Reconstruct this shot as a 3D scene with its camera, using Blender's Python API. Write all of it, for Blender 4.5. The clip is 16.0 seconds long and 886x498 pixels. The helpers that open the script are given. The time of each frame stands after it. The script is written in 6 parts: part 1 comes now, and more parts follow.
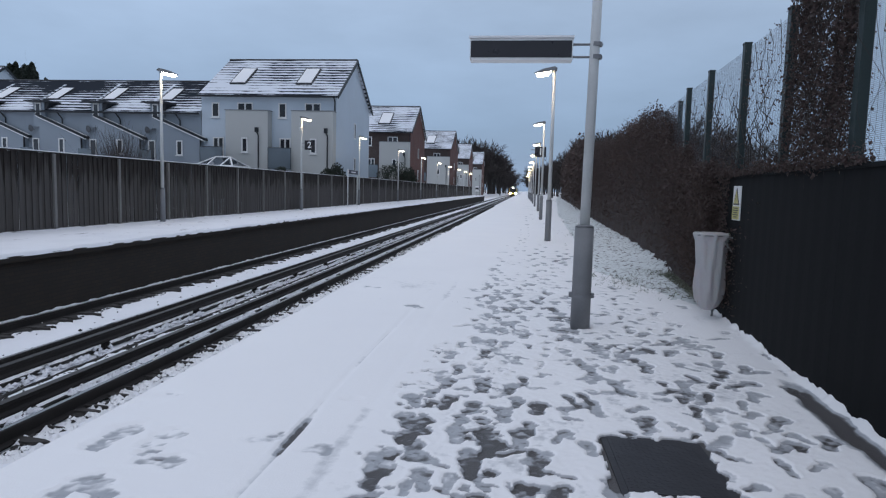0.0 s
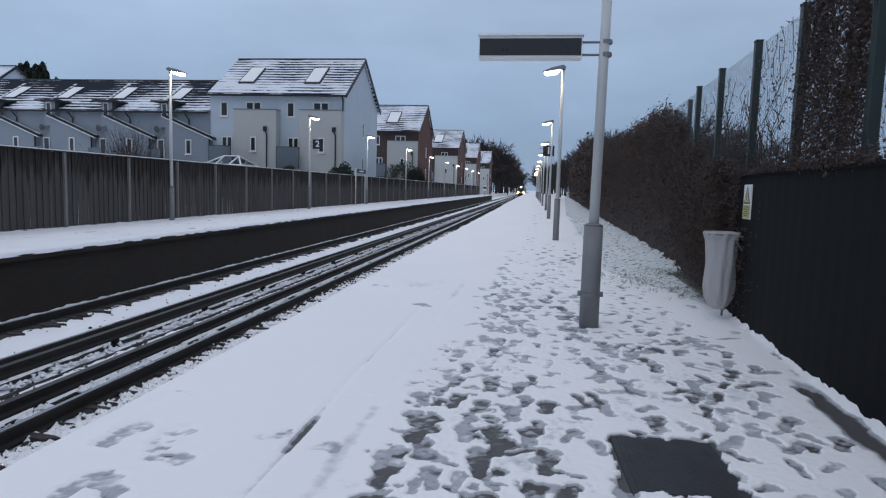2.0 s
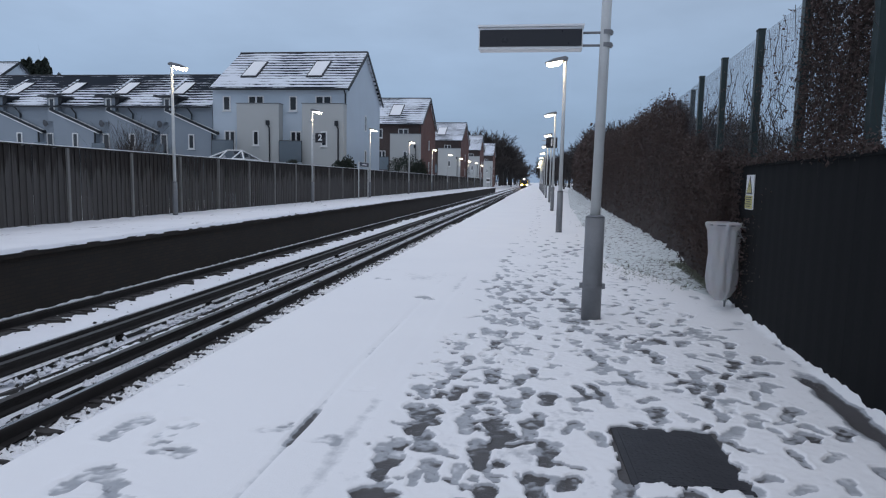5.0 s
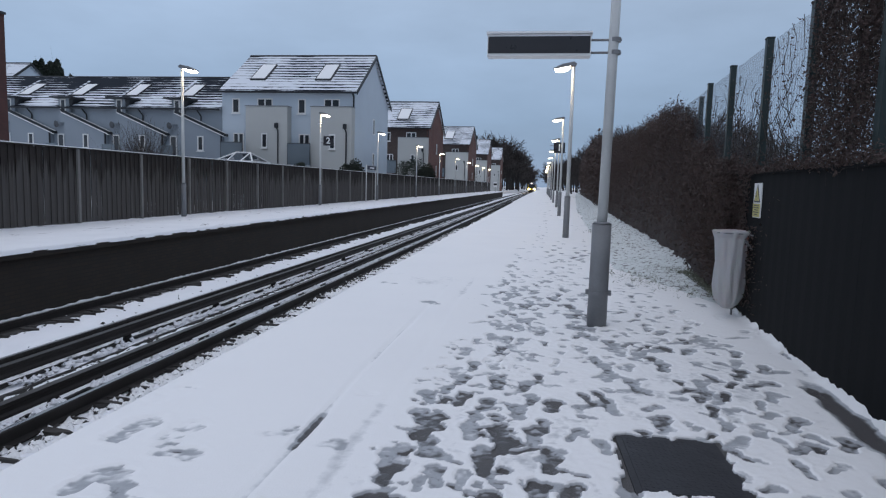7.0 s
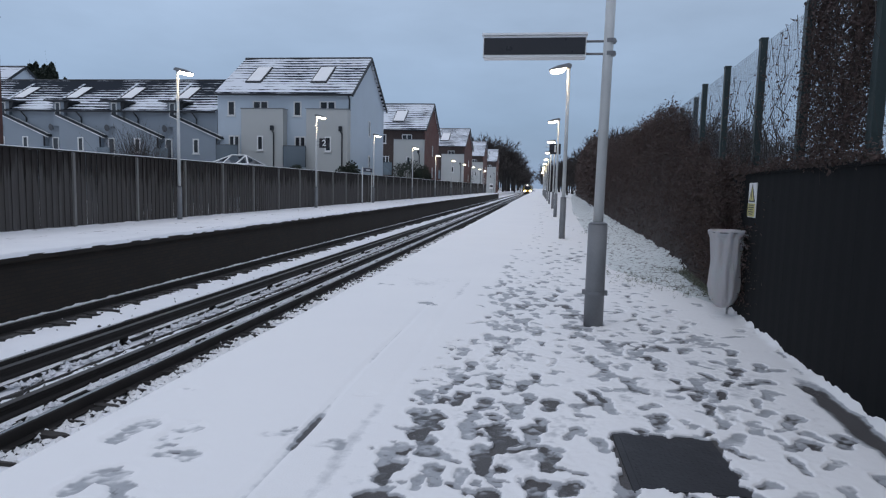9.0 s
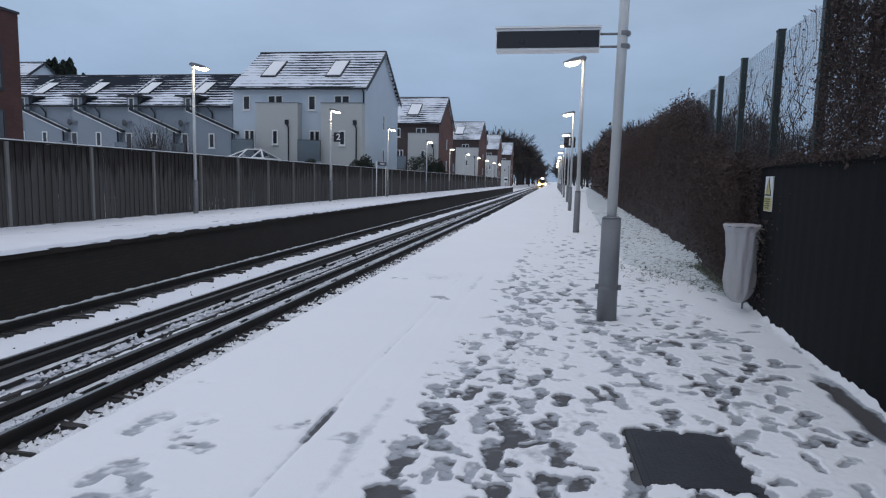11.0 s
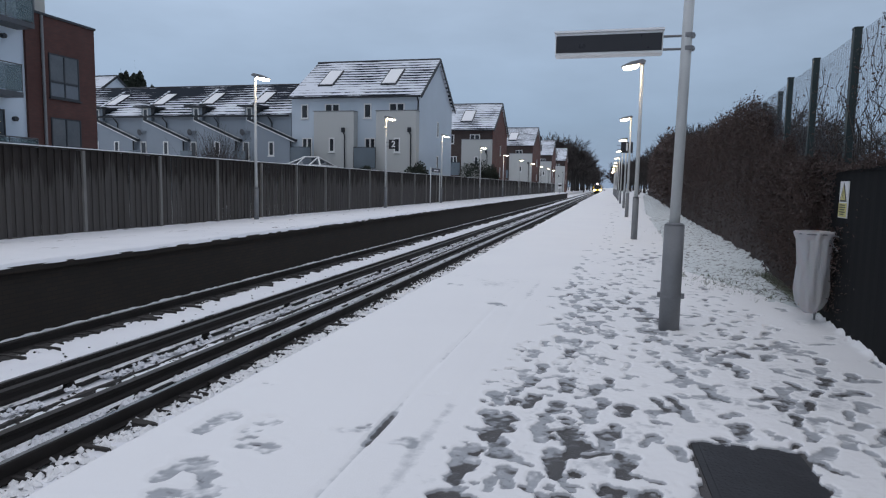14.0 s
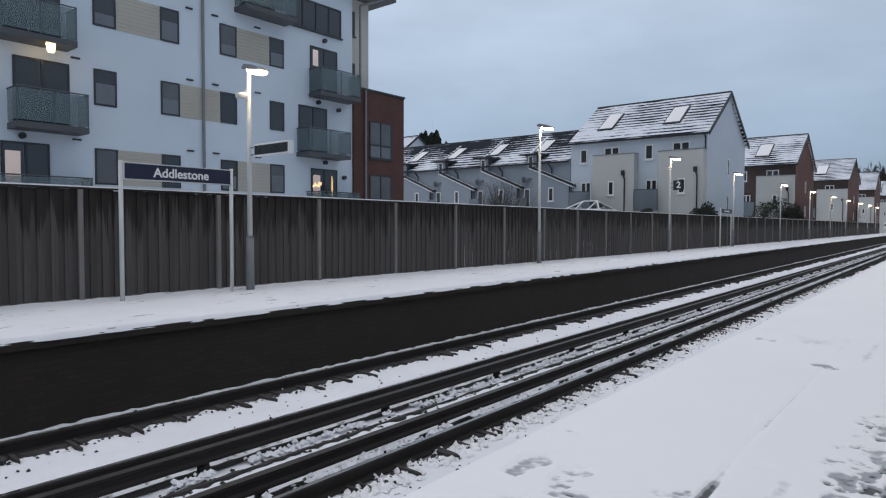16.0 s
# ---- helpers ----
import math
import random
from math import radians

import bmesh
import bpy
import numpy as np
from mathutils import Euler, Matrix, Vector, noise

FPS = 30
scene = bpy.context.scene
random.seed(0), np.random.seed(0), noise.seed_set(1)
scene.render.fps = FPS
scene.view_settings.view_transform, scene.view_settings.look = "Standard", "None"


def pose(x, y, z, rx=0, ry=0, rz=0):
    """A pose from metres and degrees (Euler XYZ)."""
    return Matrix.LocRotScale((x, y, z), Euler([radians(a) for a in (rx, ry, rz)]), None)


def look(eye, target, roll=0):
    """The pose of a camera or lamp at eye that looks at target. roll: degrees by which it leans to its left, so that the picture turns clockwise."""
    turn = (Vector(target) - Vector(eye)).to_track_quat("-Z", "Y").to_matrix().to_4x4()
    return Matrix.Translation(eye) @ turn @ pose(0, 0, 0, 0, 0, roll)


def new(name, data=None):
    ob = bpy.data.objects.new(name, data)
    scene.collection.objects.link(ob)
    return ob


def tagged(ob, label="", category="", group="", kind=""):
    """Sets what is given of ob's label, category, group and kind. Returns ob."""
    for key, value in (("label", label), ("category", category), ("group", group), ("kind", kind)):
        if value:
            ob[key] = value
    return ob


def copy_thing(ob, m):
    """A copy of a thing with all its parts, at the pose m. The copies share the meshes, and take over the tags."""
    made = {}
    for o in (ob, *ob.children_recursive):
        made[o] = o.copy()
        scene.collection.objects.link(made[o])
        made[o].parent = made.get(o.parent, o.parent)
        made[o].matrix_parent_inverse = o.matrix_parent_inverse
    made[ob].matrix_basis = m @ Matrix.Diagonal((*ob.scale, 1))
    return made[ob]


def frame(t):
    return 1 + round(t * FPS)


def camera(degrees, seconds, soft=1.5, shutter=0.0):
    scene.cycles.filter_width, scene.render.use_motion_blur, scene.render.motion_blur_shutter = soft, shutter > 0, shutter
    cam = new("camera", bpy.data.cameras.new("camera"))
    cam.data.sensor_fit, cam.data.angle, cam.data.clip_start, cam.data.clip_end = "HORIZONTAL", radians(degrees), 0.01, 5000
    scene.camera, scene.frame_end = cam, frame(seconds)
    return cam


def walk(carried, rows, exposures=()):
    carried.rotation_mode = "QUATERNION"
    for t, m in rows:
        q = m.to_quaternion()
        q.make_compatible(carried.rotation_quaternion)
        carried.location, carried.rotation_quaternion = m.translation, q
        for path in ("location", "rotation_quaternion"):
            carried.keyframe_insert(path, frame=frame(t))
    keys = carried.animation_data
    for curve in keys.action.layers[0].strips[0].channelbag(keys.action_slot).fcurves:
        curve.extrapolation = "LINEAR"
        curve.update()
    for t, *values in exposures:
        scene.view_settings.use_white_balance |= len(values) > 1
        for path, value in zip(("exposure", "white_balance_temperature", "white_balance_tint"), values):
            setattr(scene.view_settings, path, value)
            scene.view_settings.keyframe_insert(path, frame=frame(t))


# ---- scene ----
from collections import defaultdict

# ---------------------------------------------------------------- camera
cam = camera(70.35, 16.0, soft=1.2, shutter=0.0)
EYE = 1.38
# seconds, x, y, z offset, yaw, pitch, roll
PATH = [
    (0.0, -0.000, 0.000, -0.000, 7.275, -5.464, -1.565),
    (0.5, -0.005, 0.014, -0.006, 7.601, -5.441, -1.410),
    (1.0, -0.013, 0.020, -0.008, 8.053, -5.435, -1.499),
    (1.5, -0.011, 0.015, -0.008, 7.894, -5.487, -1.584),
    (2.0, -0.010, 0.009, -0.009, 7.966, -5.556, -1.620),
    (2.5, -0.008, 0.008, -0.009, 7.731, -5.687, -1.617),
    (3.0, 0.001, 0.008, -0.008, 7.247, -5.813, -1.405),
    (3.5, 0.004, 0.009, -0.008, 7.236, -5.928, -1.243),
    (4.0, 0.007, 0.010, -0.008, 7.447, -6.039, -1.335),
    (4.5, 0.015, 0.006, -0.011, 7.901, -6.103, -1.341),
    (5.0, 0.015, 0.016, -0.009, 8.282, -6.217, -1.170),
    (7.5, 0.018, -0.008, 0.009, 8.988, -5.716, -1.758),
    (8.0, 0.017, -0.015, 0.004, 8.259, -5.551, -1.631),
    (8.5, 0.020, -0.023, 0.007, 8.259, -5.610, -1.420),
    (9.0, 0.015, -0.020, 0.000, 8.578, -5.722, -1.453),
    (11.5, 0.034, -0.022, 0.009, 10.411, -6.385, -1.294),
    (12.0, 0.026, -0.020, 0.001, 11.047, -6.163, -1.309),
    (12.5, 0.034, -0.019, 0.004, 11.412, -6.225, -1.192),
    (13.0, 0.036, -0.015, 0.002, 11.755, -6.260, -1.095),
    (13.5, 0.032, -0.022, 0.004, 12.777, -6.262, -1.042),
    (14.0, -0.015, -0.029, 0.006, 14.679, -5.866, -1.133),
    (14.5, -0.061, -0.083, 0.019, 17.169, -5.020, -0.599),
    (15.0, -0.090, -0.044, 0.024, 21.583, -4.903, -1.007),
    (15.5, -0.168, -0.070, 0.025, 30.866, -3.425, -0.142),
    (16.0, -0.215, -0.102, 0.028, 39.321, -2.192, -0.210),
]
EXPOSURES = ((0.0, 0.03, 6430, 10.5), (2.0, 0.0, 6440, 10.5), (5.0, 0.0, 6460, 10.5), (9.0, 0.0, 6500, 10.5), (12.5, -0.02, 6480, 10.5), (14.5, 0.0, 6900, 10.5), (16.0, 0.12, 7080, 10.5))
walk(cam, [(t, pose(x, y, EYE + z, 90 + p, r, w)) for t, x, y, z, w, p, r in PATH], EXPOSURES)

# ---------------------------------------------------------------- sky and light
world = bpy.data.worlds.new("overcast_dusk")
scene.world = world
world.use_nodes = True
wn, wl = world.node_tree.nodes, world.node_tree.links
wn.clear()
w_out = wn.new("ShaderNodeOutputWorld")
w_bg = wn.new("ShaderNodeBackground")
w_sky = wn.new("ShaderNodeTexSky")
w_sky.sky_type, w_sky.sun_disc = "NISHITA", False
w_sky.sun_elevation, w_sky.sun_rotation = radians(14), radians(200)
w_tc = wn.new("ShaderNodeTexCoord")
w_sep = wn.new("ShaderNodeSeparateXYZ")
wl.new(w_tc.outputs["Generated"], w_sep.inputs[0])
w_ramp = wn.new("ShaderNodeValToRGB")
els = w_ramp.color_ramp.elements
els[0].position, els[0].color = 0.0, (0.26, 0.36, 0.52, 1)
els[1].position, els[1].color = 1.0, (0.74, 0.78, 0.92, 1)
e = els.new(0.10)
e.color = (0.285, 0.40, 0.57, 1)
e = els.new(0.40)
e.color = (0.43, 0.545, 0.72, 1)
wl.new(w_sep.outputs["Z"], w_ramp.inputs[0])
w_map = wn.new("ShaderNodeMapping")
w_map.inputs["Scale"].default_value = (1.6, 1.6, 5.0)
wl.new(w_tc.outputs["Generated"], w_map.inputs[0])
w_noise = wn.new("ShaderNodeTexNoise")
w_noise.inputs["Scale"].default_value = 1.7
w_noise.inputs["Detail"].default_value = 5
w_noise.inputs["Roughness"].default_value = 0.55
wl.new(w_map.outputs[0], w_noise.inputs["Vector"])
w_cl = wn.new("ShaderNodeMapRange")
w_cl.inputs["From Min"].default_value, w_cl.inputs["From Max"].default_value = 0.3, 0.7
w_cl.inputs["To Min"].default_value, w_cl.inputs["To Max"].default_value = 0.90, 1.12
wl.new(w_noise.outputs["Fac"], w_cl.inputs["Value"])
w_mul = wn.new("ShaderNodeVectorMath")
w_mul.operation = "SCALE"
wl.new(w_ramp.outputs[0], w_mul.inputs[0])
w_west = wn.new("ShaderNodeMapRange")
w_west.inputs["From Min"].default_value, w_west.inputs["From Max"].default_value = -1.0, 1.0
w_west.inputs["To Min"].default_value, w_west.inputs["To Max"].default_value = 1.22, 0.90
wl.new(w_sep.outputs["X"], w_west.inputs["Value"])
w_both = wn.new("ShaderNodeMath")
w_both.operation = "MULTIPLY"
wl.new(w_cl.outputs[0], w_both.inputs[0])
wl.new(w_west.outputs[0], w_both.inputs[1])
wl.new(w_both.outputs[0], w_mul.inputs["Scale"])
w_mix = wn.new("ShaderNodeMixRGB")
w_mix.inputs[0].default_value = 0.004
wl.new(w_mul.outputs[0], w_mix.inputs[1])
wl.new(w_sky.outputs[0], w_mix.inputs[2])
wl.new(w_mix.outputs[0], w_bg.inputs["Color"])
w_bg.inputs["Strength"].default_value = 0.92
wl.new(w_bg.outputs[0], w_out.inputs["Surface"])

sun_data = bpy.data.lights.new("veiled_sun", "SUN")
sun_data.energy, sun_data.angle, sun_data.color = 0.25, radians(40), (1.0, 0.96, 0.92)
sun = new("veiled_sun", sun_data)
sun.matrix_world = look((0, 0, 50), (12, 20, 0))

# ---------------------------------------------------------------- mesh helpers


def box(bm, x0, x1, y0, y1, z0, z1):
    vs = [bm.verts.new((x, y, z)) for z in (z0, z1) for x, y in ((x0, y0), (x1, y0), (x1, y1), (x0, y1))]
    for f in ((3, 2, 1, 0), (4, 5, 6, 7), (0, 1, 5, 4), (1, 2, 6, 5), (2, 3, 7, 6), (3, 0, 4, 7)):
        bm.faces.new([vs[i] for i in f])
    return vs


def prism(bm, outline, axis, a, b):
    """Extrudes an outline of pairs along x, y or z from a to b."""
    def at(p, v):
        return {"x": (v, p[0], p[1]), "y": (p[0], v, p[1]), "z": (p[0], p[1], v)}[axis]
    lo = [bm.verts.new(at(p, a)) for p in outline]
    hi = [bm.verts.new(at(p, b)) for p in outline]
    n = len(outline)
    bm.faces.new(lo[::-1])
    bm.faces.new(hi)
    for i in range(n):
        bm.faces.new((lo[i], lo[(i + 1) % n], hi[(i + 1) % n], hi[i]))


def tube(bm, p, q, r0, r1=None, n=10, caps=True):
    p, q = Vector(p), Vector(q)
    r1 = r0 if r1 is None else r1
    d = (q - p).normalized()
    u = d.orthogonal().normalized()
    v = d.cross(u)
    rings = []
    for c, r in ((p, r0), (q, r1)):
        rings.append([bm.verts.new(c + (u * math.cos(k * 2 * math.pi / n) + v * math.sin(k * 2 * math.pi / n)) * r) for k in range(n)])
    for k in range(n):
        bm.faces.new((rings[0][k], rings[0][(k + 1) % n], rings[1][(k + 1) % n], rings[1][k]))
    if caps:
        bm.faces.new(rings[0][::-1])
        bm.faces.new(rings[1])


def make_mesh(name, bm, material, smooth=False, bevel=0.0):
    if bevel:
        bmesh.ops.bevel(bm, geom=bm.edges[:], offset=bevel, segments=2, affect="EDGES", profile=0.6)
    bmesh.ops.recalc_face_normals(bm, faces=bm.faces[:])
    me = bpy.data.meshes.new(name)
    bm.to_mesh(me)
    bm.free()
    if smooth:
        me.polygons.foreach_set("use_smooth", [True] * len(me.polygons))
    for m in material if isinstance(material, (list, tuple)) else (material,):
        me.materials.append(m)
    return me


def part(name, bm, material, parent=None, label="", smooth=False, bevel=0.0):
    ob = new(name, make_mesh(name, bm, material, smooth, bevel))
    if parent is not None:
        ob.parent = parent
    if label:
        ob["label"] = label
    return ob


def boxpart(name, dims, material, parent=None, label="", bevel=0.0):
    bm = bmesh.new()
    box(bm, *dims)
    return part(name, bm, material, parent, label, bevel=bevel)


def thing(name, at, label, category, group="", kind=""):
    ob = new(name)
    ob.location = at
    ob.empty_display_size = 0.2
    return tagged(ob, label, category, group, kind)


def array_mesh(name, verts, faces, material, smooth=False):
    """A mesh from numpy arrays: verts (n, 3), faces (m, 3 or 4)."""
    me = bpy.data.meshes.new(name)
    k = faces.shape[1]
    me.vertices.add(len(verts))
    me.vertices.foreach_set("co", np.asarray(verts, dtype=np.float32).ravel())
    me.loops.add(faces.size)
    me.loops.foreach_set("vertex_index", np.asarray(faces, dtype=np.int32).ravel())
    me.polygons.add(len(faces))
    me.polygons.foreach_set("loop_start", np.arange(0, faces.size, k, dtype=np.int32))
    me.polygons.foreach_set("use_smooth", np.full(len(faces), smooth))
    me.update(calc_edges=True)
    me.validate()
    for m in material if isinstance(material, (list, tuple)) else (material,):
        me.materials.append(m)
    return me


# ---------------------------------------------------------------- materials


def shader(name, rough=0.7, metal=0.0):
    m = bpy.data.materials.new(name)
    m.use_nodes = True
    nt = m.node_tree
    b = nt.nodes["Principled BSDF"]
    b.inputs["Roughness"].default_value, b.inputs["Metallic"].default_value = rough, metal
    return m, nt, b


def coords(nt, scale=(1, 1, 1), world_space=True):
    g = nt.nodes.new("ShaderNodeNewGeometry") if world_space else nt.nodes.new("ShaderNodeTexCoord")
    mp = nt.nodes.new("ShaderNodeMapping")
    mp.inputs["Scale"].default_value = scale
    nt.links.new(g.outputs["Position" if world_space else "Object"], mp.inputs[0])
    return mp.outputs[0]


def noise_tex(nt, vec, scale, detail=4, rough=0.55):
    n = nt.nodes.new("ShaderNodeTexNoise")
    n.inputs["Scale"].default_value, n.inputs["Detail"].default_value, n.inputs["Roughness"].default_value = scale, detail, rough
    nt.links.new(vec, n.inputs["Vector"])
    return n.outputs["Fac"]


def ramp(nt, fac, stops):
    r = nt.nodes.new("ShaderNodeValToRGB")
    el = r.color_ramp.elements
    for i, (p, c) in enumerate(stops):
        if i > 1:
            el.new(p)
        el[i].position = p
    for i, (p, c) in enumerate(sorted(stops)):
        el[i].color = (*c, 1) if len(c) == 3 else c
    nt.links.new(fac, r.inputs[0])
    return r.outputs[0]


def mixc(nt, fac, a, b, mode="MIX"):
    n = nt.nodes.new("ShaderNodeMixRGB")
    n.blend_type = mode
    for s, v in ((0, fac), (1, a), (2, b)):
        if isinstance(v, (int, float)):
            n.inputs[s].default_value = v
        elif isinstance(v, tuple):
            n.inputs[s].default_value = (*v, 1)
        else:
            nt.links.new(v, n.inputs[s])
    return n.outputs[0]


def maprange(nt, v, a, b, c=0.0, d=1.0):
    n = nt.nodes.new("ShaderNodeMapRange")
    for k, val in (("From Min", a), ("From Max", b), ("To Min", c), ("To Max", d)):
        n.inputs[k].default_value = val
    nt.links.new(v, n.inputs["Value"])
    return n.outputs[0]


def bump(nt, b, height, strength=0.3, distance=0.01):
    n = nt.nodes.new("ShaderNodeBump")
    n.inputs["Strength"].default_value, n.inputs["Distance"].default_value = strength, distance
    nt.links.new(height, n.inputs["Height"])
    nt.links.new(n.outputs[0], b.inputs["Normal"])


def surface(name, color, rough=0.7, metal=0.0, spec=0.5, var=0.25, big=0.8, fine=30, bumped=0.15, local=False, per_object=0.0, stretch=(1, 1, 1)):
    """A plain surface with stains at one scale, grain at another and a fine relief."""
    m, nt, b = shader(name, rough, metal)
    b.inputs["Specular IOR Level"].default_value = spec
    v = coords(nt, stretch, not local)
    n1, n2 = noise_tex(nt, v, big, 5), noise_tex(nt, v, fine, 3)
    dark = tuple(c * (1 - var) for c in color)
    light = tuple(min(1, c * (1 + var * 0.6)) for c in color)
    c = ramp(nt, n1, [(0.3, dark), (0.7, light)])
    c = mixc(nt, 0.5, c, mixc(nt, n2, tuple(x * (1 - var) for x in color), light))
    if per_object:
        oi = nt.nodes.new("ShaderNodeObjectInfo")
        c = mixc(nt, maprange(nt, oi.outputs["Random"], 0, 1, 0, per_object), c, tuple(x * 0.35 for x in color))
    nt.links.new(c, b.inputs["Base Color"])
    nt.links.new(maprange(nt, n1, 0.2, 0.8, max(0.03, rough - 0.1), min(1, rough + 0.12)), b.inputs["Roughness"])
    if bumped:
        bump(nt, b, n2, bumped, 0.01)
    return m


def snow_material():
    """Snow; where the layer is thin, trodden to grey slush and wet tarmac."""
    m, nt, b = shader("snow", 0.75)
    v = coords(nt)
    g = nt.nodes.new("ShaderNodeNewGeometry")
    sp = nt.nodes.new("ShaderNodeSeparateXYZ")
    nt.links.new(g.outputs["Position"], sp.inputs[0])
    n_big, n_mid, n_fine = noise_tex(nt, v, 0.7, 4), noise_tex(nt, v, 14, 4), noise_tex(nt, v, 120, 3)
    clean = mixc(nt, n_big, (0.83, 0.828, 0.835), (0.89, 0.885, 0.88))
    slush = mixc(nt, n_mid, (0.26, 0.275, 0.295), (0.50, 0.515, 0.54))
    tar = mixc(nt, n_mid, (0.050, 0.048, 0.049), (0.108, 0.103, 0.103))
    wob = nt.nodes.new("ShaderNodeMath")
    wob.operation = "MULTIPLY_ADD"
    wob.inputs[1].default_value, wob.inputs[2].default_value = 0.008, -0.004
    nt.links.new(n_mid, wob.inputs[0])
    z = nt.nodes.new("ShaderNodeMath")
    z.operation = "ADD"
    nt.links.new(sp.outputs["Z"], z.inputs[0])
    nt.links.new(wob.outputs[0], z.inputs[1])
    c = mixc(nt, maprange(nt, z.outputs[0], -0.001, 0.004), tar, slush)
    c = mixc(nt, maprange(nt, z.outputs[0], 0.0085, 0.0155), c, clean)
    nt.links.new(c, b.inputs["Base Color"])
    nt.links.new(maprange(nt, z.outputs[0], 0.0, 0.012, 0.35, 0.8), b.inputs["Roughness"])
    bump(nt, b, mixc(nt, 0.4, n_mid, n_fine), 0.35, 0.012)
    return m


def plain_snow(name="snow_cover", lo=(0.80, 0.80, 0.81), hi=(0.885, 0.88, 0.875), specks=0.0, speck_scale=14, stretch=(1, 1, 1)):
    m, nt, b = shader(name, 0.8)
    v = coords(nt)
    c = mixc(nt, noise_tex(nt, v, 0.9, 4), lo, hi)
    if specks:
        k = noise_tex(nt, coords(nt, stretch), speck_scale, 3, 0.7)
        c = mixc(nt, maprange(nt, k, specks, specks + 0.05), c, (0.09, 0.08, 0.075))
    nt.links.new(c, b.inputs["Base Color"])
    bump(nt, b, noise_tex(nt, v, 25, 4), 0.4, 0.02)
    return m


def fence_wood():
    """Weathered softwood, grey below and dark with wet at the top, the wet running down in tongues."""
    m, nt, b = shader("weathered_fence_wood", 0.85)
    g = nt.nodes.new("ShaderNodeNewGeometry")
    sp = nt.nodes.new("ShaderNodeSeparateXYZ")
    nt.links.new(g.outputs["Position"], sp.inputs[0])
    grain = noise_tex(nt, coords(nt, (30, 30, 1.2)), 1.0, 4)
    streak = noise_tex(nt, coords(nt, (3, 7.5, 0.22)), 1.0, 4, 0.65)
    oi = nt.nodes.new("ShaderNodeObjectInfo")
    dry = mixc(nt, grain, (0.040, 0.036, 0.034), (0.118, 0.106, 0.100))
    dry = mixc(nt, maprange(nt, oi.outputs["Random"], 0, 1, 0, 0.6), dry, (0.045, 0.038, 0.033))
    wet = mixc(nt, grain, (0.012, 0.009, 0.0075), (0.030, 0.022, 0.018))
    edge = nt.nodes.new("ShaderNodeMath")
    edge.operation = "MULTIPLY_ADD"
    edge.inputs[1].default_value = -2.9
    nt.links.new(streak, edge.inputs[0])
    nt.links.new(sp.outputs["Z"], edge.inputs[2])
    c = mixc(nt, maprange(nt, edge.outputs[0], -0.16, 0.12), dry, wet)
    nt.links.new(c, b.inputs["Base Color"])
    bump(nt, b, grain, 0.5, 0.006)
    return m


def roof_tiles_snowy(name, tile=(0.016, 0.021, 0.030), cover=0.5, melt=None):
    """Dark tiles whose courses hold lines of snow; long melted patches."""
    m, nt, b = shader(name, 0.9)
    b.inputs["Specular IOR Level"].default_value = 0.15
    g = nt.nodes.new("ShaderNodeNewGeometry")
    sp = nt.nodes.new("ShaderNodeSeparateXYZ")
    nt.links.new(g.outputs["Position"], sp.inputs[0])
    saw = nt.nodes.new("ShaderNodeMath")
    saw.operation = "FRACT"
    mul = nt.nodes.new("ShaderNodeMath")
    mul.operation = "MULTIPLY"
    mul.inputs[1].default_value = 1 / 0.27
    nt.links.new(sp.outputs["Z"], mul.inputs[0])
    nt.links.new(mul.outputs[0], saw.inputs[0])
    patch = noise_tex(nt, coords(nt, (0.28, 0.28, 0.5)), 1.0, 4)
    frag = noise_tex(nt, coords(nt, (1.6, 1.6, 3.0)), 1.0, 3)
    s = nt.nodes.new("ShaderNodeMath")
    s.operation = "ADD"
    nt.links.new(maprange(nt, patch, 0.3, 0.7, -0.42 + cover, 0.42 + cover), s.inputs[0])
    nt.links.new(maprange(nt, frag, 0.3, 0.7, -0.12, 0.12), s.inputs[1])
    if melt:
        s2 = nt.nodes.new("ShaderNodeMath")
        s2.operation = "ADD"
        nt.links.new(s.outputs[0], s2.inputs[0])
        nt.links.new(maprange(nt, sp.outputs["Z"], melt[0], melt[1], 0.40, -0.45), s2.inputs[1])
        s = s2
    d = nt.nodes.new("ShaderNodeMath")
    d.operation = "SUBTRACT"
    nt.links.new(s.outputs[0], d.inputs[0])
    nt.links.new(saw.outputs[0], d.inputs[1])
    c = mixc(nt, maprange(nt, d.outputs[0], -0.07, 0.07), tile, (0.70, 0.73, 0.78))
    nt.links.new(c, b.inputs["Base Color"])
    bump(nt, b, saw.outputs[0], 0.6, 0.03)
    return m


